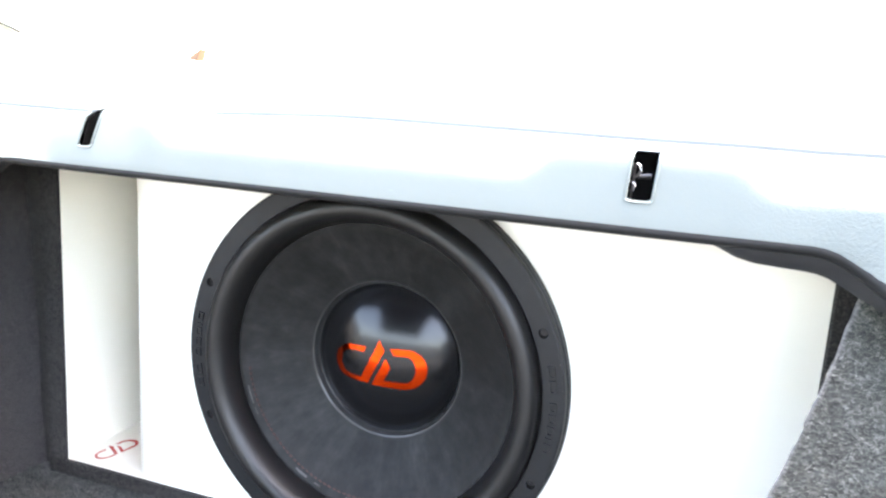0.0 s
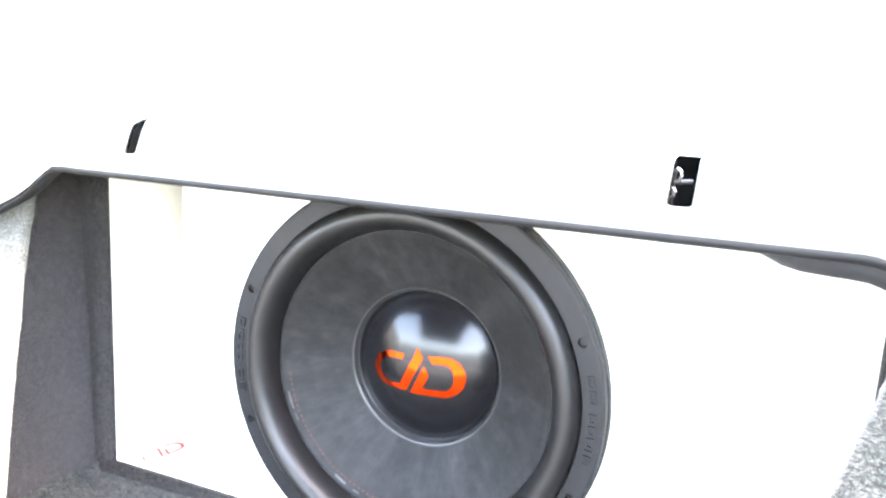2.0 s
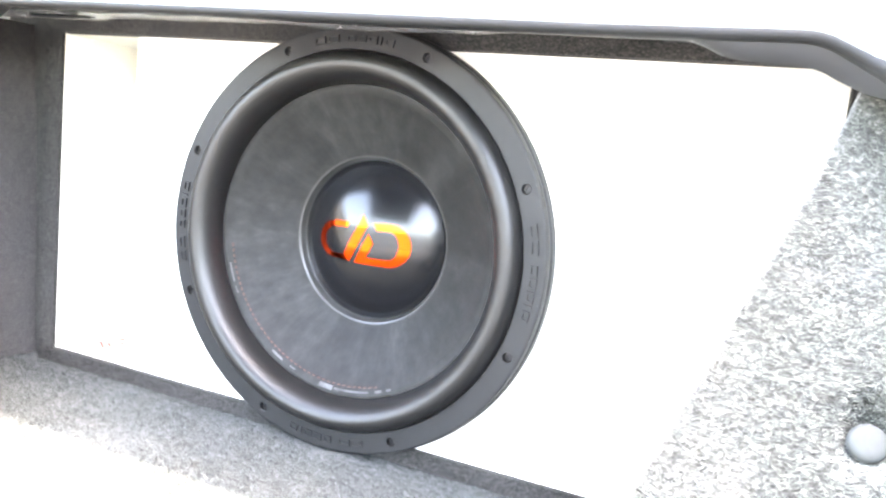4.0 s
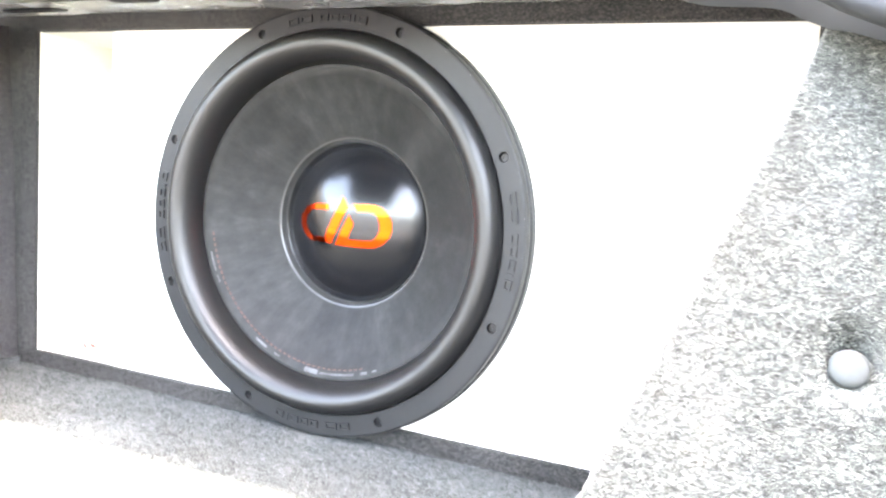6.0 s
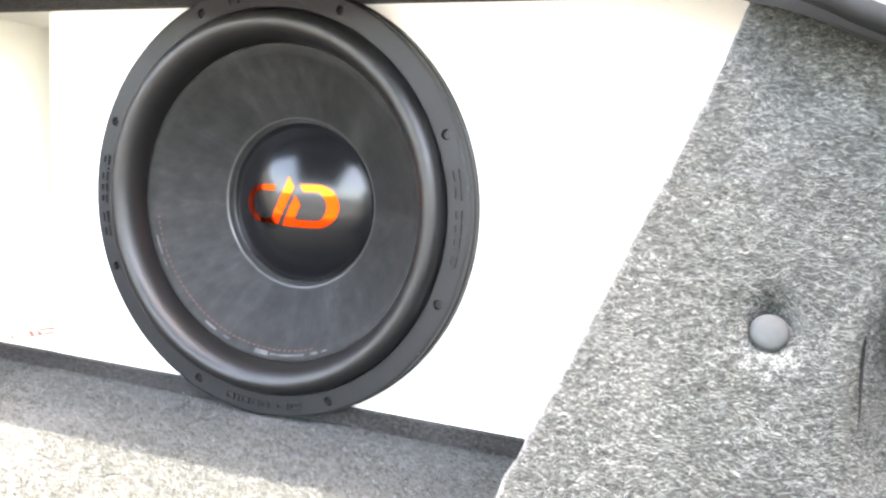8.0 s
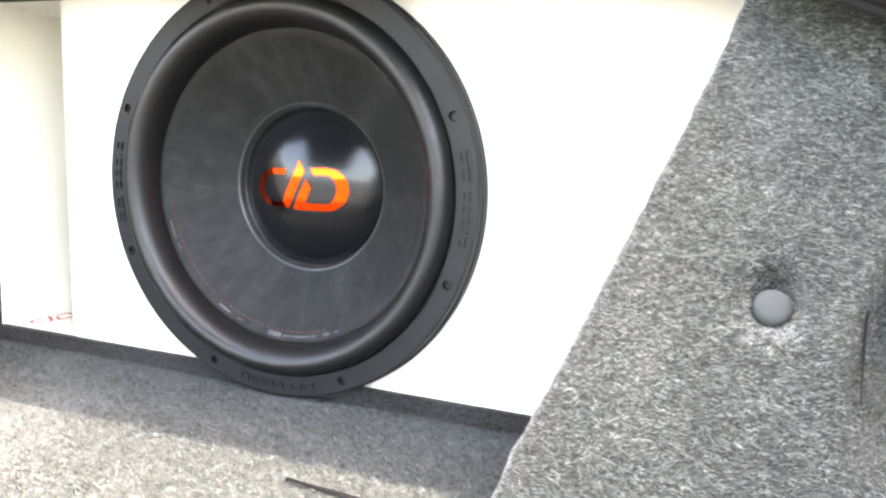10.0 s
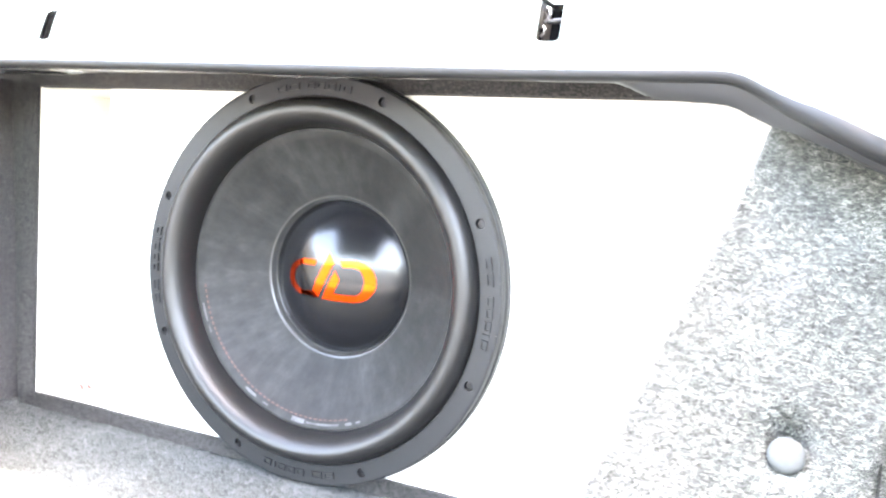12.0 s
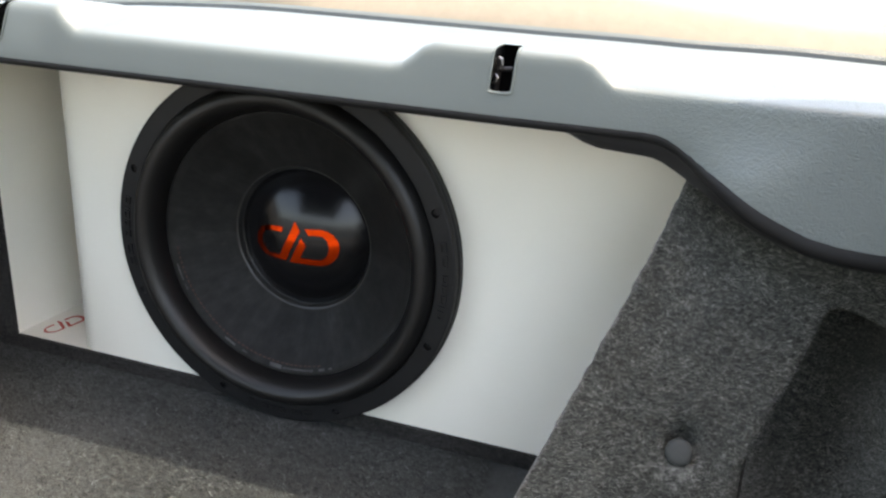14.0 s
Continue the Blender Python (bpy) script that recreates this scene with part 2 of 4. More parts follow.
def arc(cx, cy, rx, ry, a0, a1, n):
    return [(cx + rx * math.cos(radians(a0 + (a1 - a0) * i / n)), cy + ry * math.sin(radians(a0 + (a1 - a0) * i / n))) for i in range(n + 1)]


def tube(bm, pts, r, n=8, closed=False):
    """A round bar along points."""
    pts = [Vector(p) for p in pts]
    rows, up = [], Vector((0.13, 0.2, 0.97))
    k = len(pts)
    for i, p in enumerate(pts):
        a, b = (pts[i - 1], pts[(i + 1) % k]) if closed else (pts[max(i - 1, 0)], pts[min(i + 1, k - 1)])
        d = (b - a).normalized()
        u = d.cross(up).normalized()
        w = d.cross(u)
        rows.append([p + r * (math.cos(2 * math.pi * j / n) * u + math.sin(2 * math.pi * j / n) * w) for j in range(n)])
    vs = sheet(bm, rows, close_u=closed, close_v=True)
    if not closed:
        bm.faces.new(vs[0])
        bm.faces.new(vs[-1])


def lerp(x, pts):
    """Piecewise linear reading of (x, value) pairs."""
    if x <= pts[0][0]:
        return pts[0][1]
    for (a, p), (b, q) in zip(pts, pts[1:]):
        if x <= b:
            return p + (q - p) * (x - a) / (b - a)
    return pts[-1][1]


def step(x, a, b):
    k = min(1.0, max(0.0, (x - a) / (b - a)))
    return k * k * (3 - 2 * k)


# ---- ground and car shell ----
# unseen ground, kept pale so it throws light up under the panel
bm = bmesh.new()
bmesh.ops.create_grid(bm, x_segments=8, y_segments=8, size=600)
bm.transform(Matrix.Translation((0, 0, -0.62)))
tagged(part("ground", bm, M_ROAD, base=(0, 0, -0.62)), "unseen pale ground, its tone set to bounce light into the boot", "ground", kind="structure")

FLOOR = 0.042
bm = bmesh.new()
nx, ny = 90, 70
rows = []
for j in range(ny + 1):
    y = -0.62 + 1.06 * j / ny
    row = []
    for i in range(nx + 1):
        x = -0.72 + 1.44 * i / nx
        z = FLOOR + 0.0025 * (noise.noise((x * 6, y * 6, 0.3)) + 0.5 * noise.noise((x * 17, y * 17, 2.0)))
        z -= 0.006 * step(y, -0.02, 0.02) * 0.3
        row.append((x, y, z))
    rows.append(row)
sheet(bm, rows)
sheet(bm, [[(-0.72, -0.62, -0.1), (0.72, -0.62, -0.1)], [(-0.72, -0.62, FLOOR), (0.72, -0.62, FLOOR)]])
floor_ob = tagged(part("floor", bm, M_FLOOR, base=(0, 0, FLOOR)), "grey felt carpet covering the boot floor", "floor", kind="structure")


def carpet_depth(x, z):
    """How far the felt sinks behind its leaning plane: the pocket and the dimple round the clip."""
    d = 0.0
    left = lerp(z, [(0.10, 0.447), (0.164, 0.452), (0.206, 0.458), (0.265, 0.482), (0.325, 0.502)])
    right = lerp(z, [(0.14, 0.545), (0.212, 0.549), (0.266, 0.556), (0.297, 0.572), (0.31, 0.578)])
    top = 0.325 - (x - 0.50) * 0.36
    inside = step(x, left - 0.014, left + 0.024 + 0.018 * (1 - step(z, 0.13, 0.24))) * (1 - step(x, right - 0.036, right + 0.012)) * (1 - step(z, top - 0.018, top + 0.005)) * step(z, 0.10, 0.22)
    d += 0.092 * inside
    r = math.hypot(x - 0.413, (z - 0.2175) * 0.9)
    d += 0.021 * math.exp(-(r / 0.0128) ** 2)
    return d


def carpet_y(z):
    return -0.262 + 0.46 * z


CARPET_EDGE = [(0.0, 0.248), (0.042, 0.262), (0.125, 0.290), (0.184, 0.3145), (0.233, 0.333), (0.295, 0.357), (0.341, 0.374), (0.396, 0.391), (0.45, 0.405)]


def side_carpet(name, mirror, label):
    """A leaning felt panel with a cut edge, 5 mm thick, that turns round into the car's flank."""
    bm = bmesh.new()
    nz, nx = 130, 120
    for back in (0.0, 0.005):
        rows = []
        for k in range(nz + 1):
            z = 0.03 + 0.41 * k / nz
            e = lerp(z, CARPET_EDGE) + 0.0012 * noise.noise((z * 60, 0, 4.0)) + 0.0007 * noise.noise((z * 210, 1, 4.0))
            row = []
            for i in range(nx + 1):
                x = e + (0.70 - e) * (i / nx)
                y = carpet_y(z) + carpet_depth(x, z) + back + 0.0016 * noise.noise((x * 14, z * 14, 7)) + 0.0006 * noise.noise((x * 60, z * 60, 3))
                y -= 0.10 * step(x, 0.585, 0.72)
                if i == 0:
                    y += 0.0012
                row.append(((0.006 - x) if mirror else x, y, z))
            rows.append(row)
        if back == 0.0:
            front = rows
        sheet(bm, rows)
        if back:
            sheet(bm, [[a[0] for a in front], [a[0] for a in rows]])
    return tagged(part(name, bm, M_CARPET, base=((-0.45 if mirror else 0.45), -0.16, 0.03), angle=70), label, "side trim", kind="structure")


trim_right = side_carpet("side_trim_right", False, "mottled grey felt side trim with a raw cut edge and a sunken pocket")
trim_left = side_carpet("side_trim_left", True, "mottled grey felt side trim with a raw cut edge")

# pale raw edge where the felt was cut
bm = bmesh.new()
rows = []
for k in range(181):
    z = 0.040 + 0.376 * k / 180
    e = lerp(z, CARPET_EDGE) + 0.0012 * noise.noise((z * 60, 0, 4.0)) + 0.0007 * noise.noise((z * 210, 1, 4.0))
    w = 0.0011 + 0.0006 * noise.noise((z * 90, 2, 9.0))
    y = carpet_y(z) + 0.0012 + 0.0016 * noise.noise((e * 14, z * 14, 7))
    rows.append([(e + w * 1.6 * math.cos(q), y + w * math.sin(q), z) for q in [2 * math.pi * i / 8 for i in range(8)]])
sheet(bm, rows, close_v=True)
part("cut_edge", bm, M_RAW, trim_right, "pale raw felt edge", angle=60)

# dark carpeted flanks beside the enclosure
for nm, sx in (("wall_left", -1), ("wall_right", 1)):
    bm = bmesh.new()
    rows = []
    for k in range(41):
        z = 0.02 + 0.41 * k / 40
        rows.append([(0.003 + sx * (0.437 + 0.02 * (k / 40) + 0.012 * step(-y, 0.0, 0.2) + 0.003 * noise.noise((y * 9, z * 9, 5 + sx))), y, z) for y in [carpet_y(z) + 0.014 + (0.44 - carpet_y(z)) * i / 40 for i in range(41)]])
    sheet(bm, rows)
    bmesh.ops.solidify(bm, geom=bm.faces[:], thickness=0.006)
    tagged(part(nm, bm, M_FLANK, base=(sx * 0.44, 0, 0.02)), "dark carpeted inner flank of the boot", "wall", kind="structure")

# added dark fillers: they stop daylight showing through beside the enclosure
for nm, sx in (("wall_filler_left", -1), ("wall_filler_right", 1)):
    bm = bmesh.new()
    add_box(bm, min(sx * 0.416, sx * 0.50) + 0.0025, max(sx * 0.416, sx * 0.50) + 0.0025, 0.034, 0.040, 0.0, 0.4545)
    tagged(part(nm, bm, M_WRAP, base=(sx * 0.46, 0.035, 0)), "dark filler strip added to keep light out of the gap beside the enclosure", "wall", kind="structure")

bm = bmesh.new()
add_box(bm, -0.75, 0.75, 0.455, 0.475, 0.0, 0.45)
tagged(part("wall_front", bm, M_WRAP, base=(0, 0.46, 0)), "dark carpeted partition behind the enclosure", "wall", kind="structure")

# beige flange round the opening, with unseen pillars and tailgate added to shape light
def flange(name, mirror, label):
    pts = [(0.560, -0.205, 0.470), (0.548, -0.225, 0.40), (0.541, -0.238, 0.345), (0.535, -0.25, 0.30), (0.527, -0.262, 0.255), (0.515, -0.285, 0.20), (0.50, -0.33, 0.14), (0.48, -0.42, 0.06), (0.45, -0.50, 0.0)]
    prof = [(0.0, 0.012), (0.004, 0.0), (0.012, -0.003), (0.019, 0.001), (0.022, -0.004), (0.026, -0.007), (0.034, -0.006), (0.06, 0.004), (0.09, 0.02), (0.12, 0.06)]
    fine = []
    for i in range(len(pts) - 1):
        p0, p1, p2, p3 = (Vector(pts[max(i - 1, 0)]), Vector(pts[i]), Vector(pts[i + 1]), Vector(pts[min(i + 2, len(pts) - 1)]))
        for s in range(8):
            t = s / 8
            fine.append(0.5 * ((2 * p1) + (p2 - p0) * t + (2 * p0 - 5 * p1 + 4 * p2 - p3) * t * t + (3 * p1 - p0 - 3 * p2 + p3) * t ** 3))
    fine.append(Vector(pts[-1]))
    bm = bmesh.new()
    rows = []
    for p in fine:
        row = [(p.x + a, p.y + b, p.z) for a, b in prof]
        rows.append([((0.006 - x) if mirror else x, y, z) for x, y, z in row])
    sheet(bm, rows)
    return tagged(part(name, bm, M_BEIGE, base=(-0.55 if mirror else 0.55, -0.3, 0.0), angle=60), label, "body flange", kind="structure")


flange("opening_flange_right", False, "glossy beige painted flange round the boot opening")
flange("opening_flange_left", True, "glossy beige painted flange round the boot opening")

# unseen pillars, sized to keep the sun off the right felt
for nm, sx in (("shade_pillar_right", 1), ("shade_pillar_left", -1)):
    bm = bmesh.new()
    rows = []
    for k in range(25):
        z = -0.3 + 1.27 * k / 24
        s = step(z, 0.3, 1.0)
        y0, y1 = -0.56 + 0.26 * step(z, 0.36, 0.52), -0.0970
        x = 0.63 - 0.04 * s
        loop = [(x, y1), (x - 0.012, (y0 + y1) / 2), (x, y0), (x + 0.05, y0 - 0.02), (x + 0.14, y0 + 0.03), (x + 0.16, y1), (x + 0.08, y1 + 0.02)]
        rows.append([(sx * a + 0.003, b, z) for a, b in loop])
    sheet(bm, rows, close_v=True)
    tagged(part(nm, bm, M_LINER, base=(sx * 0.66, -0.35, -0.3), angle=50), "unseen grey pillar added to block sun and sky beside the opening", "pillar", kind="structure")

# unseen; placed so its dark lining cuts the sky mirrored in the cap
gate = thing("tailgate", (0, -0.4, 1.0), "unseen raised tailgate, dark lined, placed to shape the dust cap's reflections", "tailgate")
bm = bmesh.new()
rows = []
for k in range(13):
    u = k / 12
    y, z = -0.74 - 0.64 * u, 1.07 - 0.22 * u - 0.17 * u * u
    rows.append([(x * (1 - 0.06 * u), y, z + 0.03 * (1 - (x / 0.6) ** 2)) for x in [-0.6 + 1.2 * i / 16 for i in range(17)]])
sheet(bm, rows)
bmesh.ops.solidify(bm, geom=bm.faces[:], thickness=0.03)
part("gate_skin", bm, M_BEIGE, gate)
bm = bmesh.new()
rows = [[(x, -0.76 - 0.61 * k / 12, 1.035 - 0.21 * k / 12 - 0.165 * (k / 12) ** 2) for x in [-0.54 + 1.08 * i / 16 for i in range(17)]] for k in range(13)]
sheet(bm, rows)
bmesh.ops.solidify(bm, geom=bm.faces[:], thickness=0.008)
part("lining", bm, M_EDGE, gate, "dark grey inner lining")

for sx in (1, -1):
    bm = bmesh.new()
    tube(bm, [(sx * 0.63, -0.24, 0.90), (sx * 0.59, -0.56, 0.985)], 0.011, 12)
    tube(bm, [(sx * 0.59, -0.56, 0.985), (sx * 0.56, -0.84, 1.03)], 0.005, 10)
    part("gas_strut", bm, M_BOLT, gate)

# cabin beyond the trim: floor and low flanks
bm = bmesh.new()
rows = [[(-0.82 + 1.64 * i / 40, 0.48 + 1.2 * j / 30, 0.30 + 0.006 * noise.noise((i * 0.3, j * 0.3, 1))) for i in range(41)] for j in range(31)]
sheet(bm, rows)
tagged(part("cabin_floor", bm, M_CLOTH, base=(0, 0.8, 0.3)), "sunlit beige carpeted cabin floor", "floor", kind="structure")
for nm, sx in (("cabin_side_left", -1), ("cabin_side_right", 1)):
    bm = bmesh.new()
    rows = [[(sx * (0.82 + 0.03 * k / 10), 0.10 + 1.5 * j / 30, 0.20 + (0.486 - 0.27 * (0.10 + 1.5 * j / 30)) * k / 10) for k in range(11)] for j in range(31)]
    sheet(bm, rows)
    bmesh.ops.solidify(bm, geom=bm.faces[:], thickness=0.03)
    tagged(part(nm, bm, M_CLOTH, base=(sx * 0.8, 0.8, 0.3)), "beige lined cabin flank", "wall", kind="structure")
    bm = bmesh.new()
    tube(bm, [(sx * 0.846, 0.325 + 0.055 * i / 8, 0.688 - 0.27 * (0.325 + 0.055 * i / 8)) for i in range(9)], 0.0028, 8)
    tagged(part("window_seal", bm, M_EDGE, base=(sx * 0.853, 0.25, 0.6)), "black rubber seal along the cabin flank", "seal", kind="structure")

# unseen plain wall behind the open boot, added to shape the cap's reflection
bm = bmesh.new()
add_box(bm, -6.0, 9.0, -5.2, -5.0, -0.62, 0.90)
tagged(part("wall_unseen", bm, M_WALL, base=(4, -5, -0.62)), "plain low unseen wall, added to shape reflections and sky light", "wall", kind="structure")

# rear seat beyond the trim
seat = thing("rear_seat", (0.05, 0.56, 0.1), "sunlit beige cloth rear seat backrest", "seat")
bm = bmesh.new()
rows = []
nseg = 56
for i in range(nseg + 1):
    x = -0.62 + 1.42 * i / nseg
    top = 0.535 - 0.028 * step(x, 0.18, 0.62) - 0.03 * step(x, 0.77, 0.80) + 0.024 * step(-x, 0.49, 0.56)
    ends = step(x, -0.62, -0.57) * (1 - step(x, 0.77, 0.80))
    puff = 0.012 * math.sin((x + 0.62) / 1.36 * math.pi * 4) ** 2
    half = 0.03 + 0.045 * ends
    full = step(x, -0.35, -0.10)
    loop = [(0.56 - half - puff * 0.3, 0.1), (0.56 - half - puff, 0.3), (0.56 - half - puff * 0.6, top - 0.05 - 0.07 * full), (0.56 - half * 0.8 + 0.02 * full, top - 0.018 - 0.042 * full), (0.56 - half * 0.4 + 0.03 * full, top - 0.003 - 0.012 * full), (0.56 + half * 0.3 + 0.03 * full, top), (0.56 + half * 0.85 + 0.03 * full, top - 0.02), (0.56 + half + 0.03 * full, top - 0.06), (0.56 + half + 0.03 * full, 0.1)]
    rows.append([(x, y, z + 0.002 * noise.noise((x * 20, y * 20, z * 20))) for y, z in loop])
vs = sheet(bm, rows)
bm.faces.new(vs[0])
bm.faces.new(vs[-1])
part("backrest", bm, M_CLOTH, seat, angle=80)
bm = bmesh.new()
tube(bm, [(r[6][0], r[6][1] + 0.001, r[6][2]) for r in rows], 0.004, 8)
part("piping", bm, M_CLOTH, seat)
bm = bmesh.new()
sheet(bm, [[(-0.589, y, 0.5575), (-0.577, y, 0.567), (-0.560, y, 0.5765), (-0.564, y, 0.566), (-0.568, y, 0.556)] for y in (0.492, 0.498, 0.510)], close_v=True)
bmesh.ops.holes_fill(bm, edges=bm.edges)
tagged(part("belt_guide", bm, M_BROWN, base=(-0.575, 0.498, 0.556)), "small brown plastic belt guide on the seat shoulder", "belt guide")

# ---- trim panel across the top of the boot ----
SW = [(0.30, 0.4256), (0.356, 0.4256), (0.371, 0.4245), (0.383, 0.4165), (0.394, 0.4080), (0.407, 0.3985), (0.422, 0.3898), (0.437, 0.3826), (0.462, 0.3710), (0.49, 0.3655), (0.52, 0.3635), (0.66, 0.3635)]
SW_RIGHT = [(0.30, 0.4256), (0.352, 0.4256), (0.361, 0.4250), (0.369, 0.4230), (0.377, 0.4190), (0.385, 0.4143), (0.398, 0.4062), (0.413, 0.3980), (0.437, 0.3853), (0.452, 0.3790), (0.468, 0.3733), (0.486, 0.3702), (0.505, 0.3692), (0.66, 0.3700)]
MID = 0.029


def low(x):
    return lerp(x, SW_RIGHT) if x > MID else lerp(2 * MID - x, SW)


def pad(x):
    return step(x, 0.160, 0.190) * (1 - step(x, 0.303, 0.332))


def shelf_profile(x):
    """(y, z) up the front face, over the bend and back to the ridge."""
    w = pad(x)
    zl = low(x)
    ridge = 0.4815 - 0.016 * step(-x, 0.0, 0.40) - 0.006 * step(x, 0.3, 0.6)
    plain = [(-0.0980, 0.4256), (-0.0982, 0.4280), (-0.0983, 0.4315), (-0.0983, 0.4355), (-0.0983, 0.4395), (-0.0983, 0.4432), (-0.0982, 0.4466), (-0.0980, 0.4495), (-0.0975, 0.4519), (-0.0965, 0.4538), (-0.0948, 0.4552), (-0.0922, 0.4563), (-0.0886, 0.4572), (-0.0830, 0.4580), (-0.0760, 0.4588), (-0.0670, 0.4597)]
    bold = [(-0.0980, 0.4256), (-0.0982, 0.4280), (-0.0983, 0.4330), (-0.0983, 0.4385), (-0.0982, 0.4440), (-0.0982, 0.4495), (-0.0981, 0.4550), (-0.0980, 0.4605), (-0.0979, 0.4650), (-0.0976, 0.4688), (-0.0968, 0.4716), (-0.0952, 0.4734), (-0.0925, 0.4746), (-0.0875, 0.4754), (-0.0780, 0.4760), (-0.0670, 0.4764)]
    if x < 0:
        bold = [(-0.0980, 0.4256), (-0.0983, 0.4280), (-0.0985, 0.4330), (-0.0987, 0.4385), (-0.0989, 0.4432), (-0.0991, 0.4478), (-0.0992, 0.4524), (-0.0993, 0.4570), (-0.0993, 0.4612), (-0.0992, 0.4652), (-0.0988, 0.4690), (-0.0975, 0.4722), (-0.0945, 0.4748), (-0.0890, 0.4762), (-0.0800, 0.4770), (-0.0670, 0.4772)]
        bold = [(y + 0.0035 * step(-x, 0.140, 0.180) * step(z, 0.4256, 0.475), z) for y, z in bold]
        w = min(1.0, max(0.0, (x + 0.262) / 0.045)) * (1 - step(x, -0.152, -0.132))
        v = min(1.0, max(0.0, (-0.250 - x) / 0.052))
        plain = [(y + (-0.0980 + 0.031 * i / 15 - y) * v, z + (0.4262 + 0.030 * i / 15 - z) * v) for i, (y, z) in enumerate(plain)]
    drop = zl - 0.4256
    pts = []
    for (ya, za), (yb, zb) in zip(plain, bold):
        z = za + (zb - za) * w
        k = max(0.0, 1 - (z - 0.4256) / 0.020)
        pts.append((ya + (yb - ya) * w, z + drop * k))
    for y in (-0.05, -0.035, -0.02, -0.005, 0.01, 0.025, 0.042):
        base = 0.4597 + (y + 0.067) / 0.109 * (ridge - 0.4607)
        padz = 0.4764 + 0.003 * (y + 0.067) / 0.109
        k = w * (1 - step(y, -0.03, 0.03))
        pts.append((y, max(base, base + (padz - base) * k)))
    pts += [(0.046, ridge - 0.001), (0.048, ridge - 0.004), (0.0508, ridge - 0.0042), (0.0518, ridge + 0.0018), (0.0550, ridge + 0.0056), (0.060, ridge + 0.0048), (0.063, ridge - 0.004), (0.064, ridge - 0.04)]
    return pts


SLOTS = [(0.2353, 0.2537), (-0.2268, -0.2116)]


def warp(bm):
    """The panel runs slightly askew of the enclosure, its slots lean and its swept end stands forward."""
    for v in bm.verts:
        x, z = v.co.x, v.co.z
        high = step(z, 0.400, 0.440)
        for (a, b), lean in zip(SLOTS, (0.07, 0.34)):
            v.co.x += lean * max(0.0, z - 0.442) * (1 - step(abs(x - (a + b) / 2), 0.012, 0.045))
        v.co.y += 0.026 * min(0.0, x - 0.246) - 0.038 * step(x, 0.374 - 0.022 * high, 0.432 + 0.045 * high) * (1 - step(z, 0.4535, 0.4600))
        v.co.z -= 0.0085 * min(0.0, x - 0.246) - 0.0035 * step(x, 0.36, 0.48) * step(z, 0.435, 0.452)
    return bm


panel = thing("boot_trim_panel", (0, -0.05, 0.42), "grained grey plastic trim panel with two latch slots, sunlit on top", "trim panel")
xs = sorted({round(-0.62 + 1.28 * i / 150, 4) for i in range(151)} | {e for s in SLOTS for e in s} | {e - 0.0012 for s in SLOTS for e in s} | {e + 0.0012 for s in SLOTS for e in s})
prof_rows = [[(x, y, z) for y, z in shelf_profile(x)] for x in xs]
bm = bmesh.new()
vs = [[bm.verts.new(p) for p in r] for r in prof_rows]


def in_slot(i, j):
    xm = (xs[i] + xs[i + 1]) / 2
    if not any(a < xm < b for a, b in SLOTS):
        return False
    a, b = prof_rows[i][j], prof_rows[i][j + 1]
    ym, zm = (a[1] + b[1]) / 2, (a[2] + b[2]) / 2
    return zm > 0.4432 and ym < (-0.0665 if xm > 0 else -0.087)


for i in range(len(xs) - 1):
    for j in range(len(prof_rows[0]) - 1):
        if not in_slot(i, j):
            bm.faces.new((vs[i][j], vs[i][j + 1], vs[i + 1][j + 1], vs[i + 1][j]))
part("panel", warp(bm), M_PANEL, panel, angle=50)

# seal strip along the back ridge; the front step's shade is in its colour
bm = bmesh.new()
rows = []
for x in [-0.62 + 1.28 * i / 120 for i in range(121)]:
    tail = shelf_profile(x)[-8:]
    rows.append([(x, y - 0.0006, z + 0.0005) for y, z in tail[1:4]])
sheet(bm, rows)
part("ridge_shade_strip", warp(bm), M_SEAL, panel, "grey seal strip, darkened for the shade on the ridge's front step", angle=60)

# thick dark return along the lower edge
bm = bmesh.new()
rows = []
for x in [-0.62 + 1.28 * i / 200 for i in range(201)]:
    zl = low(x)
    k = 1 + 0.55 * step(x, 0.36, 0.43) - 0.10 * step(-x, -0.12, 0.08) - 0.35 * step(-x, 0.29, 0.33)
    rows.append([(x, -0.080 + (y + 0.080) * (1 + 0.2 * (k - 1)), zl + z * k) for y, z in [(-0.0965, 0.0012), (-0.0985, -0.0008), (-0.0988, -0.0032), (-0.0972, -0.0058), (-0.0935, -0.0072), (-0.088, -0.0070), (-0.082, -0.0050), (-0.080, -0.002)]])
sheet(bm, rows)
part("edge_trim", warp(bm), M_EDGE, panel, "black rubber edge trim", angle=60)

# wavy flange that hangs behind the edge
bm = bmesh.new()
rows = []
for i in range(71):
    x = 0.283 + 0.175 * i / 70
    zl = low(x) - 0.006
    hang = 0.86 * lerp(x, [(0.283, 0.0), (0.292, 0.0012), (0.300, 0.0046), (0.310, 0.0100), (0.322, 0.0132), (0.342, 0.0146), (0.362, 0.0154), (0.375, 0.0164), (0.39, 0.0150), (0.40, 0.012), (0.46, 0.010)])
    rows.append([(x, -0.0945, zl + 0.002), (x, -0.0925, zl - 0.3 * hang), (x, -0.0885, zl - 0.8 * hang), (x, -0.0850, zl - hang), (x, -0.0825, zl - hang + 0.0012), (x, -0.0810, zl + 0.006)])
sheet(bm, rows)
part("hanging_flange", warp(bm), M_FLANGE, panel, "dark grey wavy flange under the edge", angle=50)

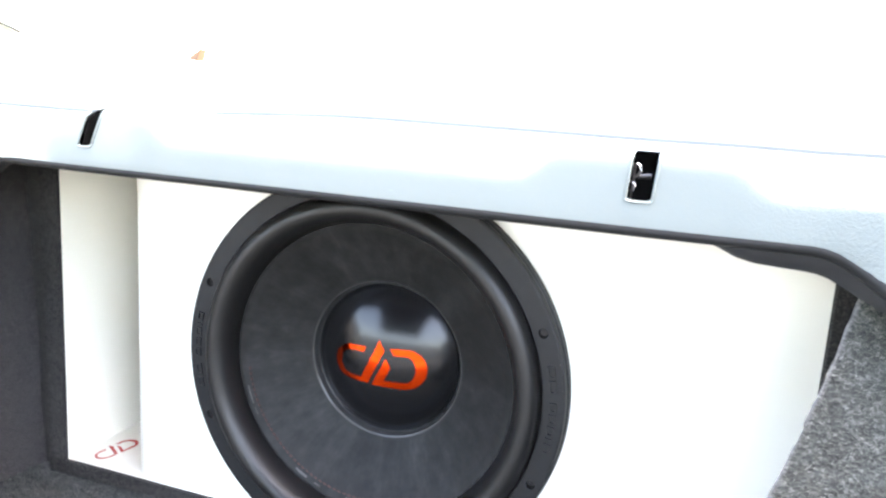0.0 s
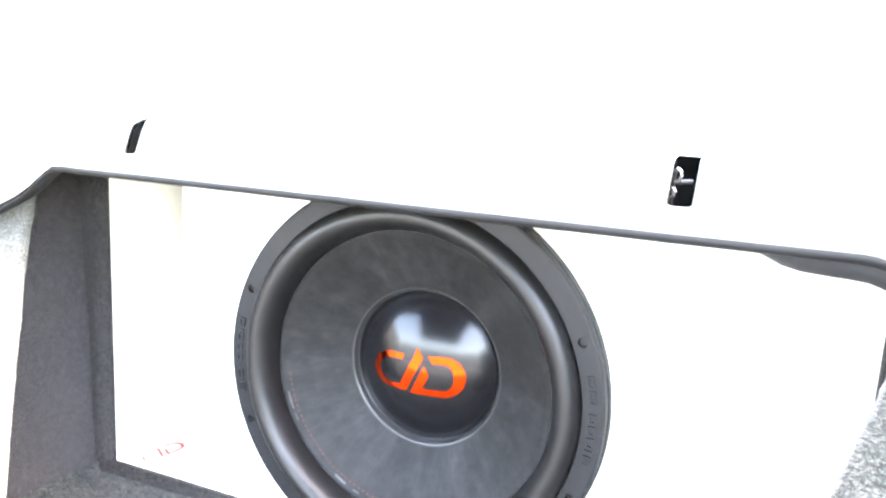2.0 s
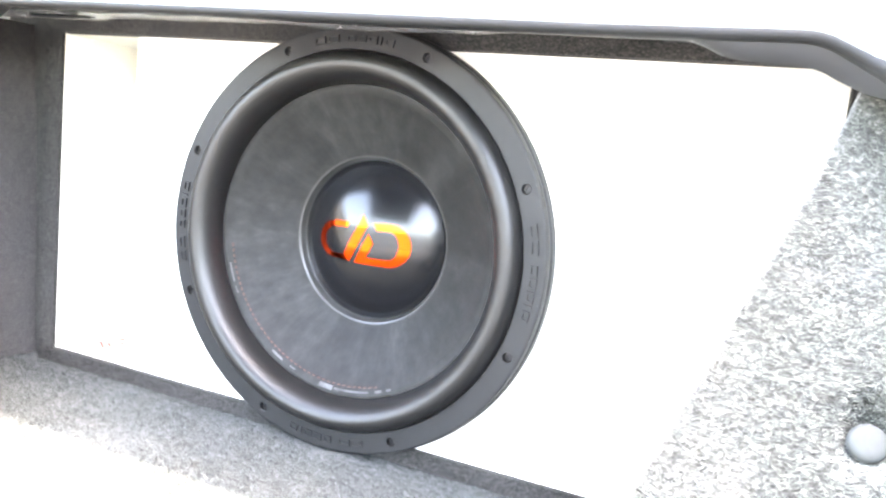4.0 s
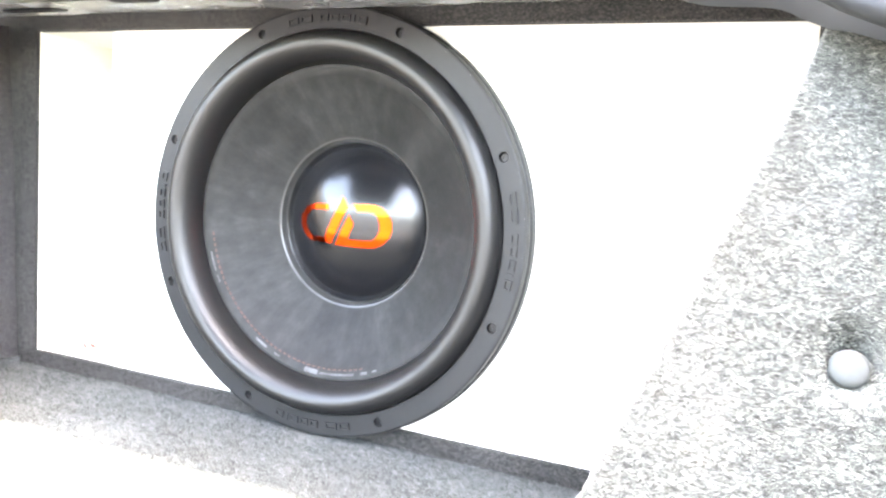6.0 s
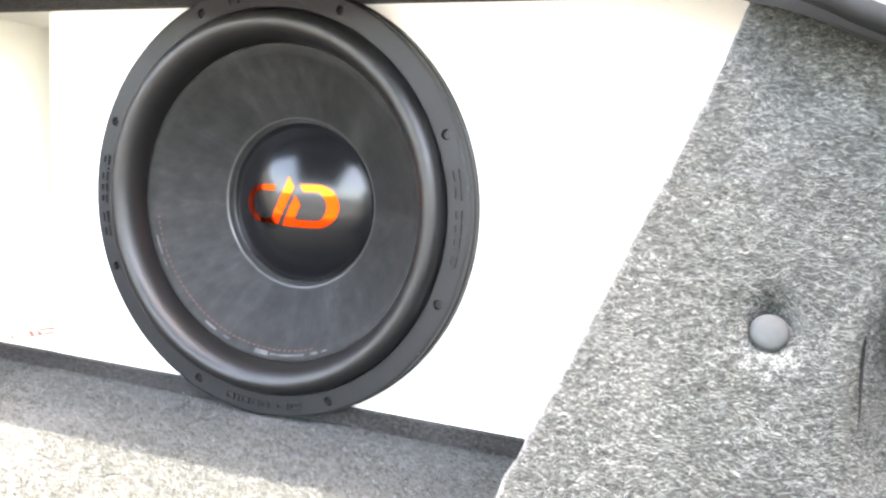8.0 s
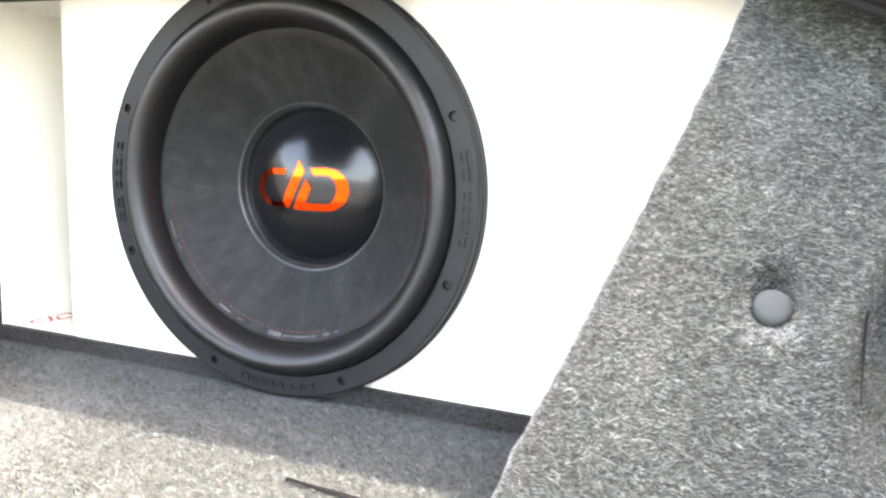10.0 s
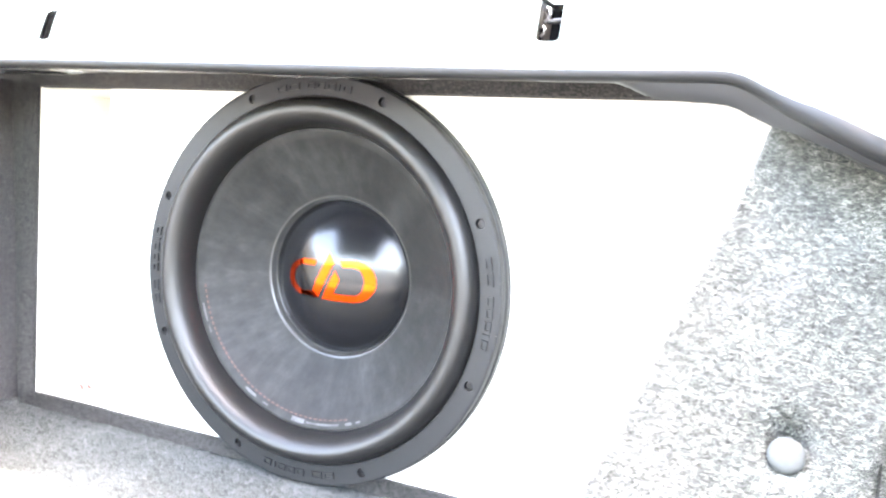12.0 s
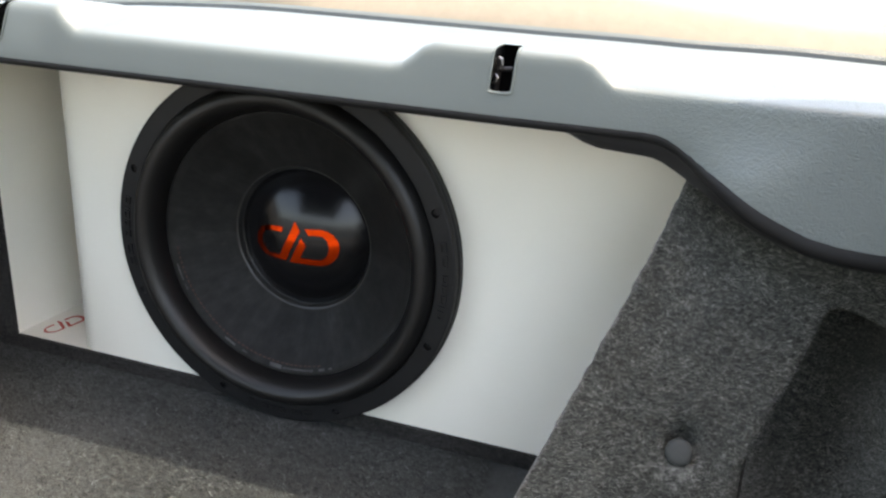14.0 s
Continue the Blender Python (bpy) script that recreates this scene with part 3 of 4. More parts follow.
# sheet-metal cross member under the panel
bm = bmesh.new()
rows = []
for i in range(121):
    x = -0.46 + 0.93 * i / 120
    dip = 0.004 * step(x, -0.30, -0.28) * (1 - step(x, -0.06, -0.03)) + 0.003 * step(x, 0.12, 0.15) * (1 - step(x, 0.26, 0.28))
    rows.append([(x, y, z + dip * k) for y, z, k in [(-0.082, 0.4255, 0), (-0.074, 0.4265, 0.3), (-0.066, 0.4275, 1), (-0.03, 0.4290, 1), (-0.01, 0.4305, 1), (0.002, 0.434, 0.3), (0.012, 0.443, 0), (0.03, 0.4455, 0)]])
sheet(bm, rows)
bmesh.ops.solidify(bm, geom=bm.faces[:], thickness=0.0015)
member = part("cross_member", bm, M_UNDER, panel, "bare grey pressed-steel cross member", angle=40)
# uncut holes: near-black patches paint the darkness inside each
for hx, hy, w in ((-0.169, -0.058, 0.026), (-0.308, -0.048, 0.041), (0.297, -0.034, 0.030)):
    bm = bmesh.new()
    ring_o = [(hx + math.copysign(abs(math.cos(q)) ** 0.45, math.cos(q)) * w, hy + math.copysign(abs(math.sin(q)) ** 0.45, math.sin(q)) * 0.0075) for q in [2 * math.pi * i / 28 for i in range(28)]]
    ring_i = [(hx + (a - hx) * 0.9, hy + (b - hy) * 0.75) for a, b in ring_o]
    zs = 0.4285 + 0.004 * step(hx, -0.30, -0.28) * (1 - step(hx, -0.06, -0.03)) - 0.0017
    lean = lambda y: zs + 0.042 * (y + 0.042)
    sheet(bm, [[(a, b, lean(b) + 0.0012) for a, b in ring_o], [(a, b, lean(b) - 0.0002) for a, b in ring_o], [(a, b, lean(b) - 0.0002) for a, b in ring_i], [(a, b, lean(b) + 0.0001) for a, b in ring_i]], close_v=True)
    bm.faces.new([bm.verts.new((a, b, lean(b) + 0.0001)) for a, b in ring_i])
    part("hole_patch", bm, M_DARK, member, "near-black patch painting the shade of an oblong hole")

# slot frames, pockets coloured near-black for their shade, and latches
for k, (a, b) in enumerate(SLOTS):
    mid = (a + b) / 2
    prof = [p for p in shelf_profile(mid)]
    run = [p for p in prof if p[1] > 0.4405 and p[0] < (-0.062 if k == 0 else -0.088)]
    bm = bmesh.new()
    left = [(a + 0.0002, y - 0.0004, z + 0.0002) for y, z in run]
    right = [(b - 0.0002, y - 0.0004, z + 0.0002) for y, z in run]
    y0, z0 = run[0]
    bottom = [(a + 0.0012, y0 - 0.0006, z0 - 0.0006), (a + 0.0030, y0 - 0.0007, z0 - 0.0012), (mid, y0 - 0.0008, z0 - 0.0014), (b - 0.0030, y0 - 0.0007, z0 - 0.0012), (b - 0.0012, y0 - 0.0006, z0 - 0.0006)]
    tube(bm, left[::-1] + bottom + right, 0.0010, 8)
    for cx, sgn in ((a, 1), (b, -1)):
        arc_pts = [(cx + sgn * 0.0052 * (1 - math.cos(radians(q))), z0 + 0.0052 * (1 - math.sin(radians(q)))) for q in range(0, 91, 15)]
        flat = [bm.verts.new((cx - sgn * 0.0008, y0 - 0.0006, z0 - 0.0008))] + [bm.verts.new((u, y0 - 0.0006, w)) for u, w in arc_pts]
        bm.faces.new(flat if sgn > 0 else flat[::-1])
    part("slot_frame", warp(bm), M_PANEL, panel)
    bm = bmesh.new()
    back = 0.0 if k == 0 else 0.0025
    for x in (a - 0.0012, b + 0.0012):
        sheet(bm, [[(x, -0.0955 + back, 0.4385), (x, -0.05, 0.4385)], [(x, -0.0935 + back, 0.465), (x, -0.05, 0.465)], [(x, -0.086 + back, 0.4735), (x, -0.05, 0.4755)]])
    sheet(bm, [[(a - 0.0012, y, z), (b + 0.0012, y, z)] for y, z in ((-0.0955 + back, 0.4400), (-0.055, 0.4385), (-0.055, 0.4750))])
    part("slot_pocket", warp(bm), M_DARK, panel, "slot walls coloured near-black for the shade inside")
    mid -= 0.0022 if k == 0 else 0.0
    # left latch takes the cavity black: its shade is in the colour
    latch = thing("seat_latch", (mid, -0.075, 0.4405), "small zinc-plated hook latch inside a dark slot" if k == 0 else "latch coloured near-black for the shade deep inside its slot", "latch", "latches in the trim panel")
    dy = -0.0035 if k == 0 else 0.012
    bm = bmesh.new()
    add_box(bm, mid - 0.0062, mid - 0.0048, -0.083 + dy, -0.066 + dy, 0.4405, 0.466, 0.0005, 1)
    part("side_plate", warp(bm), M_BOLT if k == 0 else M_DARK, latch, "dark side plate")
    bm = bmesh.new()
    tube(bm, [(mid - 0.0055, -0.085 + dy, 0.4665), (mid - 0.003, -0.0875 + dy, 0.4680), (mid - 0.0008, -0.0885 + dy, 0.4665), (mid - 0.0002, -0.0885 + dy, 0.4635), (mid - 0.0014, -0.087 + dy, 0.4605), (mid - 0.004, -0.086 + dy, 0.459)], 0.0010, 8)
    part("hook", warp(bm), M_STEEL if k == 0 else M_DARK, latch)
    bm = bmesh.new()
    tube(bm, [(mid - 0.002, -0.084 + dy, 0.4590), (mid + 0.0072, -0.084 + dy, 0.4600)], 0.0017, 10)
    part("pivot_pin", warp(bm), M_BOLT if k == 0 else M_DARK, latch)
    bm = bmesh.new()
    tube(bm, [(mid - 0.0058, -0.086 + dy, 0.4555), (mid - 0.0035, -0.0885 + dy, 0.4550), (mid - 0.0022, -0.089 + dy, 0.4530), (mid - 0.0030, -0.089 + dy, 0.4505), (mid - 0.005, -0.088 + dy, 0.4490)], 0.0010, 8)
    part("spring_end", warp(bm), M_STEEL if k == 0 else M_DARK, latch)

# ---- the enclosure ----
box = thing("subwoofer_box", (0.0, 0.2, FLOOR), "carpet-wrapped enclosure with a white front and a slot port", "speaker box")
X0, X1, Z0, Z1, YF = -0.387, 0.392, 0.0595, 0.4205, 0.021
bm = bmesh.new()
loops = []
for x0, x1, z0, z1, y in ((-0.4145, 0.419, FLOOR - 0.003, 0.4405, 0.43), (-0.4145, 0.419, FLOOR - 0.003, 0.4405, YF), (-0.4125, 0.417, FLOOR - 0.001, 0.4385, YF - 0.0025), (X0 - 0.002, X1 + 0.002, Z0 - 0.002, Z1 + 0.002, YF - 0.0025), (X0, X1, Z0, Z1, YF), (X0, X1, Z0, Z1, 0.42)):
    pts = []
    for (ax, az), (bx, bz) in zip(((x0, z0), (x1, z0), (x1, z1), (x0, z1)), ((x1, z0), (x1, z1), (x0, z1), (x0, z0))):
        for k in range(24):
            u, w = ax + (bx - ax) * k / 24, az + (bz - az) * k / 24
            pts.append((u, y + 0.0008 * noise.noise((u * 30, w * 30, 1.5)) - 0.0005, w))
    loops.append(pts)
vs = sheet(bm, loops, close_v=True)
bm.faces.new(vs[0])
bm.faces.new(vs[-1])
part("shell", bm, M_WRAP, box, "charcoal carpet wrap")

# white front with the driver's cut-out and a rounded port edge
bm = bmesh.new()
XR, RC = -0.267, 0.180
rad = 0.030
angs = sorted({2 * math.pi * i / 120 for i in range(120)} | {math.atan2(z - CZ, x) % (2 * math.pi) for x in (XR, X1) for z in (Z0, Z1)})


def to_rect(a):
    c, s = math.cos(a), math.sin(a)
    t = min(((X1 if c > 0 else XR) / c) if abs(c) > 1e-9 else 9, (((Z1 if s > 0 else Z0) - CZ) / s) if abs(s) > 1e-9 else 9)
    return c * t, CZ + s * t


inner_r = []
for a in angs:
    ex, ez = to_rect(a)
    d = math.hypot(ex, ez - CZ)
    inner_r.append(min(RC, d - 0.0005))
rows = [[(r * math.cos(a), YF, CZ + r * math.sin(a)) for r, a in zip(inner_r, angs)], [(to_rect(a)[0], YF, to_rect(a)[1]) for a in angs]]
sheet(bm, rows, close_v=True)
sheet(bm, [[(r * math.cos(a), YF, CZ + r * math.sin(a)) for r, a in zip(inner_r, angs)], [(r * math.cos(a), YF + 0.022, CZ + r * math.sin(a)) for r, a in zip(inner_r, angs)]], close_v=True)
turn = [(XR - rad * math.sin(radians(q)), YF + rad * (1 - math.cos(radians(q)))) for q in range(0, 91, 9)] + [(XR - rad, 0.12), (XR - rad, 0.25), (XR - rad, 0.42)]
sheet(bm, [[(x, y, Z0) for x, y in turn], [(x, y, Z1) for x, y in turn]])
part("front_panel", bm, M_WHITE, box, "smooth white front panel with a rounded port edge", angle=40)
bm = bmesh.new()
sheet(bm, [[(X0 + 0.0008, y, z) for y in (YF - 0.001, 0.15, 0.42)] for z in (Z0, Z1)])
part("port_wall", bm, M_WHITE, box)
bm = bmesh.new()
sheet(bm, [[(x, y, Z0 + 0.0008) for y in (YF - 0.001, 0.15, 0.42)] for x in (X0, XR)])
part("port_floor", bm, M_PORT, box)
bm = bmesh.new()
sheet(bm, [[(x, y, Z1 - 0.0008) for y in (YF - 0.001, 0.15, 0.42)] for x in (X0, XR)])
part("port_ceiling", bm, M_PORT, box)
# near-black end sheet, added to swallow light so the port walls darken
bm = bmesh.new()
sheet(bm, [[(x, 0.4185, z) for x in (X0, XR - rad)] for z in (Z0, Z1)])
part("port_back", bm, M_DARK, box, "near-black sheet closing the port, added to darken its inside")


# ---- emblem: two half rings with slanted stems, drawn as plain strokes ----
def strokes():
    """Each stroke is a run of (outer, inner) edge points."""
    right = [((0.0099, 0.0094), (0.0153, 0.0010)), ((-0.0045, -0.0203), (0.0090, -0.0134)), ((0.015, -0.0205), (0.015, -0.0136)), ((0.026, -0.0205), (0.026, -0.0136))]
    right += list(zip(arc(0.0300, 0.0002, 0.0210, 0.0207, -90, 90, 20), arc(0.0300, 0.0002, 0.0102, 0.0138, -90, 90, 20)))
    right += [((0.026, 0.0208), (0.026, 0.0140)), ((0.0135, 0.0200), (0.0180, 0.0136))]
    left = [((-0.0132, 0.0183), (-0.0140, 0.0130)), ((-0.0210, 0.0181), (-0.0210, 0.0129))]
    left += list(zip(arc(-0.0270, -0.0006, 0.0222, 0.0184, 90, 270, 20), arc(-0.0270, -0.0006, 0.0146, 0.0134, 90, 270, 20)))
    left += [((-0.0165, -0.0190), (-0.0160, -0.0138))]
    stem = [((-0.0188, -0.0188), (-0.0088, -0.0194)), ((-0.0030, 0.0150), (0.0079, 0.0172)), ((-0.0005, 0.0218), (0.0046, 0.0218)), ((0.0010, 0.0268), (0.0013, 0.0268))]
    return [right, left, stem]


def ribbons(bm, place, thin=1.0):
    for pairs in strokes():
        dense = []
        for ((ax, ay), (bx, by)), ((cx, cy), (dx, dy)) in zip(pairs, pairs[1:]):
            k = max(1, int(math.hypot(cx - ax, cy - ay) / 0.0025))
            dense += [(ax + (cx - ax) * i / k, ay + (cy - ay) * i / k, bx + (dx - bx) * i / k, by + (dy - by) * i / k) for i in range(k)]
        dense.append((*pairs[-1][0], *pairs[-1][1]))
        rows = []
        for ax, ay, bx, by in dense:
            bx, by = ax + (bx - ax) * thin, ay + (by - ay) * thin
            rows.append([place(ax + (bx - ax) * q, ay + (by - ay) * q, h) for q, h in ((0, 0), (0, 1), (0.33, 1), (0.67, 1), (1, 1), (1, 0))])
        sheet(bm, rows)


bm = bmesh.new()
ca, sa = math.cos(radians(82)), math.sin(radians(82))
ribbons(bm, lambda u, v, h: (-0.3550 + 0.58 * (u * ca - v * sa), 0.0628 + 0.58 * (u * sa + v * ca), Z0 + 0.0010 + 0.0004 * h), 0.7)
part("port_emblem", bm, M_RED, box, "red printed emblem on the port floor")

# ---- the driver ----
driver = thing("subwoofer", (0.0, 0.02, CZ), "large black subwoofer driver with a glossy dust cap and orange-red emblem", "subwoofer")
RO, RI, RB = 0.1965, 0.1765, 0.1855
bm = bmesh.new()
HOLE = 0.0040
for s in range(8):
    a0 = radians(90 - 22.3 - 45 * s)
    us = [-22.5 + 45 * i / 24 for i in range(25)]
    rim = [(radians(u), RI) for u in us] + [(radians(22.5), RI + (RO - 0.0025 - RI) * i / 4) for i in range(1, 4)] + [(radians(u), RO - 0.0025) for u in us[::-1]] + [(radians(-22.5), RO - 0.0025 - (RO - 0.0025 - RI) * i / 4) for i in range(1, 4)]
    hole = []
    for u, r in rim:
        q = math.atan2(r - RB, u * RB)
        hole.append((HOLE * math.cos(q) / RB, RB + HOLE * math.sin(q)))
    at = lambda u, r, y: (CX + r * math.cos(a0 + u), y, CZ + r * math.sin(a0 + u))
    mid1 = [(h[0] + (p[0] - h[0]) * 0.35, h[1] + (p[1] - h[1]) * 0.35) for h, p in zip(hole, rim)]
    sheet(bm, [[at(u, r, 0.006) for u, r in hole], [at(u, r, 0.0008) for u, r in hole], [at(u, r, 0.0) for u, r in [(h[0] * 1.12, RB + (h[1] - RB) * 1.12) for h in hole]], [at(u, r, 0.0) for u, r in mid1], [at(u, r, 0.0) for u, r in rim]], close_v=True)
    bm.faces.new([bm.verts.new(at(u, r, 0.006)) for u, r in hole])
lathe(bm, [(RO - 0.0025, 0.0), (RO - 0.0008, 0.0006), (RO - 0.0003, 0.002), (RO - 0.0003, 0.0085), (RO - 0.0016, 0.0095), (RO - 0.0016, 0.0105), (RO + 0.0012, 0.0115), (RO + 0.0016, 0.0195)], 160)
lathe(bm, [(RI, 0.0), (RI - 0.0008, 0.0006), (RI - 0.0010, 0.010)], 160)
part("mounting_ring", bm, M_RING, driver, "matt black moulded mounting ring", angle=45)
for s in range(8):
    a = radians(90 - 22.3 - 45 * s)
    bm = bmesh.new()
    cx, cz = CX + RB * math.cos(a), CZ + RB * math.sin(a)
    o = arc(cx, cz, 0.0033, 0.0033, 0, 360, 18)[:-1]
    i_ = arc(cx, cz, 0.0016, 0.0016, 0, 360, 18)[:-1]
    sheet(bm, [[(x, 0.006, z) for x, z in o], [(x, 0.0034, z) for x, z in o], [(x, 0.003, z) for x, z in arc(cx, cz, 0.0028, 0.0028, 0, 360, 18)[:-1]], [(x, 0.003, z) for x, z in i_], [(x, 0.0048, z) for x, z in i_]], close_v=True)
    bm.faces.new([bm.verts.new((x, 0.0048, z)) for x, z in i_])
    part("bolt", bm, M_BOLT, driver)


def raised_marks(centre):
    """Raised maker's marks on the ring, kept as plain bars."""
    pos = -0.0425
    for w in (0.011, 0.012, 0.0, 0.0085, 0.0085, 0.009, 0.003, 0.009):
        if w:
            bm = bmesh.new()
            at = lambda u, r, y: (CX + r * math.cos(radians(centre) - u / RB), y, CZ + r * math.sin(radians(centre) - u / RB))
            wide = w > 0.005
            lo, hi = 0.1822, 0.1888
            if wide:
                out = [(pos, lo), (pos + w / 2, lo), (pos + w, lo), (pos + w, hi), (pos + w / 2, hi), (pos, hi)]
                inn = [(pos + 0.0016, lo + 0.0016), (pos + w / 2, lo + 0.0016), (pos + w - 0.0016, lo + 0.0016), (pos + w - 0.0016, hi - 0.0016), (pos + w / 2, hi - 0.0016), (pos + 0.0016, hi - 0.0016)]
                sheet(bm, [[at(u, r, 0.0002) for u, r in out], [at(u, r, -0.0017) for u, r in out], [at(u, r, -0.0017) for u, r in inn], [at(u, r, 0.0002) for u, r in inn]], close_v=True)
            else:
                out = [(pos, lo), (pos + w * 0.7, lo), (pos + w * 0.7, hi), (pos, hi)]
                vv = sheet(bm, [[at(u, r, 0.0002) for u, r in out], [at(u, r, -0.0017) for u, r in out]], close_v=True)
                bm.faces.new(vv[-1])
            part("raised_bar", bm, M_RING, driver, smooth=False)
            pos += w + 0.0024
        else:
            pos += 0.006


for c in (0.5, 90.2, 180.2, 270.2):
    raised_marks(c)

bm = bmesh.new()
roll = [(0.1768, 0.0065), (0.1757, 0.0058)] + arc(0.1630, 0.0045, 0.0124, -0.0165, 0, 90, 16) + arc(0.1630, 0.0150, 0.0152, -0.0270, 90, 180, 20)[1:] + [(0.1474, 0.0166)]
lathe(bm, roll, 160)
part("surround", bm, M_RUBBER, driver, "black half-roll rubber surround", angle=40)
bm = bmesh.new()
cone = [(0.1480, 0.0172), (0.1474, 0.0160), (0.1462, 0.0157), (0.1445, 0.0163), (0.1385, 0.0193), (0.1372, 0.0205)]
for i in range(1, 15):
    u = i / 14
    r = 0.1372 + (0.0850 - 0.1372) * u
    cone.append((r, 0.0205 + 0.0355 * (u ** 0.93)))
cone += [(0.0838, 0.0565), (0.0830, 0.0572)]
lathe(bm, cone, 160)
cone_ob = part("cone", bm, M_CONE, driver, "charcoal pressed-paper cone", angle=40)
bm = bmesh.new()
for i in range(42):
    a = 188 + 2.4 * i
    lathe(bm, [(0.1386, 0.01935), (0.1383, 0.0187), (0.1375, 0.0194), (0.1372, 0.0206)], 2, a, a + 1.5)
part("stitching", bm, M_THREAD, cone_ob, "worn orange stitching", kind="stuff")
bm = bmesh.new()
for a0, a1, w in ((196, 204, 0.35), (206, 209, 0.3), (237, 243, 0.5), (247, 250, 0.3), (262, 268, 1.0), (269, 284, 0.4), (287, 290, 0.55), (292, 294, 0.35)):
    lathe(bm, [(0.1420 + 0.0020 * w, 0.0172 - 0.0006 * w), (0.1420 + 0.0018 * w, 0.0172 - 0.0009 * w), (0.1420 - 0.0018 * w, 0.0172 + 0.0007 * w), (0.1420 - 0.0020 * w, 0.0172 + 0.0014 * w)], 12, a0, a1)
part("glue_line", bm, M_GLUE, cone_ob, "pale glue residue round the cone edge", kind="stuff")
bm = bmesh.new()
lathe(bm, [(0.0838, 0.0567), (0.0829, 0.0568), (0.0818, 0.0578), (0.0811, 0.0594), (0.0804, 0.0614), (0.0796, 0.0634), (0.0787, 0.0645), (0.0778, 0.0648)], 120)
part("cap_rim", bm, M_BEAD, driver, "dull black glue bead", angle=60)
CAP_R, SAG, CAP_Y = 0.0787, 0.0290, 0.0640
SPH = (CAP_R ** 2 + SAG ** 2) / (2 * SAG)


def cap_y(x, z, lift=0.0):
    return CAP_Y - SAG + SPH - math.sqrt(max((SPH + lift) ** 2 - x * x - z * z, 0.0))


bm = bmesh.new()
lathe(bm, [(CAP_R * i / 28, cap_y(CAP_R * i / 28, 0)) for i in range(1, 29)], 120)
bm.faces.new([v for v in sorted((v for v in bm.verts if math.hypot(v.co.x - CX, v.co.z - CZ) < CAP_R / 28 * 1.2), key=lambda v: math.atan2(v.co.z - CZ, v.co.x - CX))])
cap = part("dust_cap", bm, M_CAP, driver, "glossy black domed dust cap", angle=60)
bm = bmesh.new()
ribbons(bm, lambda u, v, h: (CX + u, cap_y(u, v, 0.0001 + 0.00045 * h), CZ + v))
part("emblem", bm, M_LOGO, cap, "orange-red emblem strokes", angle=50)

# ---- trim clips ----
bm = bmesh.new()
n_c = Vector((0, -1, 0.46)).normalized()
u_c, w_c = Vector((1, 0, 0)), n_c.cross(Vector((1, 0, 0)))
o_c = Vector((0.413, carpet_y(0.2130) + 0.0030, 0.2130))
prof = [(0.0001, 0.0030), (0.003, 0.0029), (0.0056, 0.0026), (0.0074, 0.0021), (0.0088, 0.0012), (0.0095, 0.0002), (0.0097, -0.001), (0.0094, -0.004), (0.0075, -0.009)]
sheet(bm, [[o_c + r * math.cos(2 * math.pi * i / 32) * u_c + r * math.sin(2 * math.pi * i / 32) * w_c + h * n_c for r, h in prof] for i in range(32)], close_u=True)
tagged(part("trim_clip", bm, M_BUTTON, base=o_c, angle=60), "round grey plastic trim clip pressed into the felt", "trim clip")

# board joint in the boot floor
def joint_y(x):
    return -0.1425 - 0.10 * (x - 0.106)


bm = bmesh.new()
rows = []
for i in range(61):
    x = 0.105 + 0.335 * i / 60
    y = joint_y(x) + 0.0008 * noise.noise((x * 50, 0, 9))
    w = 0.0006 + 0.0026 * step(x, 0.105, 0.20)
    rows.append([(x, y - w - 0.0015, FLOOR + 0.0006), (x, y - w, FLOOR + 0.0030), (x, y - 0.3 * w, FLOOR + 0.0026), (x, y + w, FLOOR + 0.0030), (x, y + w + 0.0015, FLOOR + 0.0006)])
sheet(bm, rows)
tagged(part("floor_joint", bm, M_DARK, base=(0.2, -0.135, FLOOR)), "dark open joint between the boot floor boards", "joint", kind="structure")


# ---- loose felt fibres ----
def fibre_mat(name, stops):
    m, t, b = nodes_of(name, 0.85)
    g = t.nodes.new("ShaderNodeNewGeometry")
    col = ramp(t, g.outputs["Random Per Island"], stops)
    tuft = tex_noise(t, 340, 3, (0.45, 1.0, 1.0), 0.6)
    col = mix(t, col, ramp(t, tuft, [(0.36, (0.70, 0.70, 0.70)), (0.5, (0.97, 0.97, 0.97)), (0.64, (1.32, 1.32, 1.32))]), 1.0, "MULTIPLY")
    wisp = tex_noise(t, 48, 3, (0.4, 1.0, 1.0), 0.6)
    col = mix(t, col, ramp(t, wisp, [(0.34, (0.87, 0.87, 0.87)), (0.66, (1.15, 1.15, 1.15))]), 1.0, "MULTIPLY")
    t.links.new(col, b.inputs["Base Color"])
    b.inputs["Specular IOR Level"].default_value = 0.2
    return m


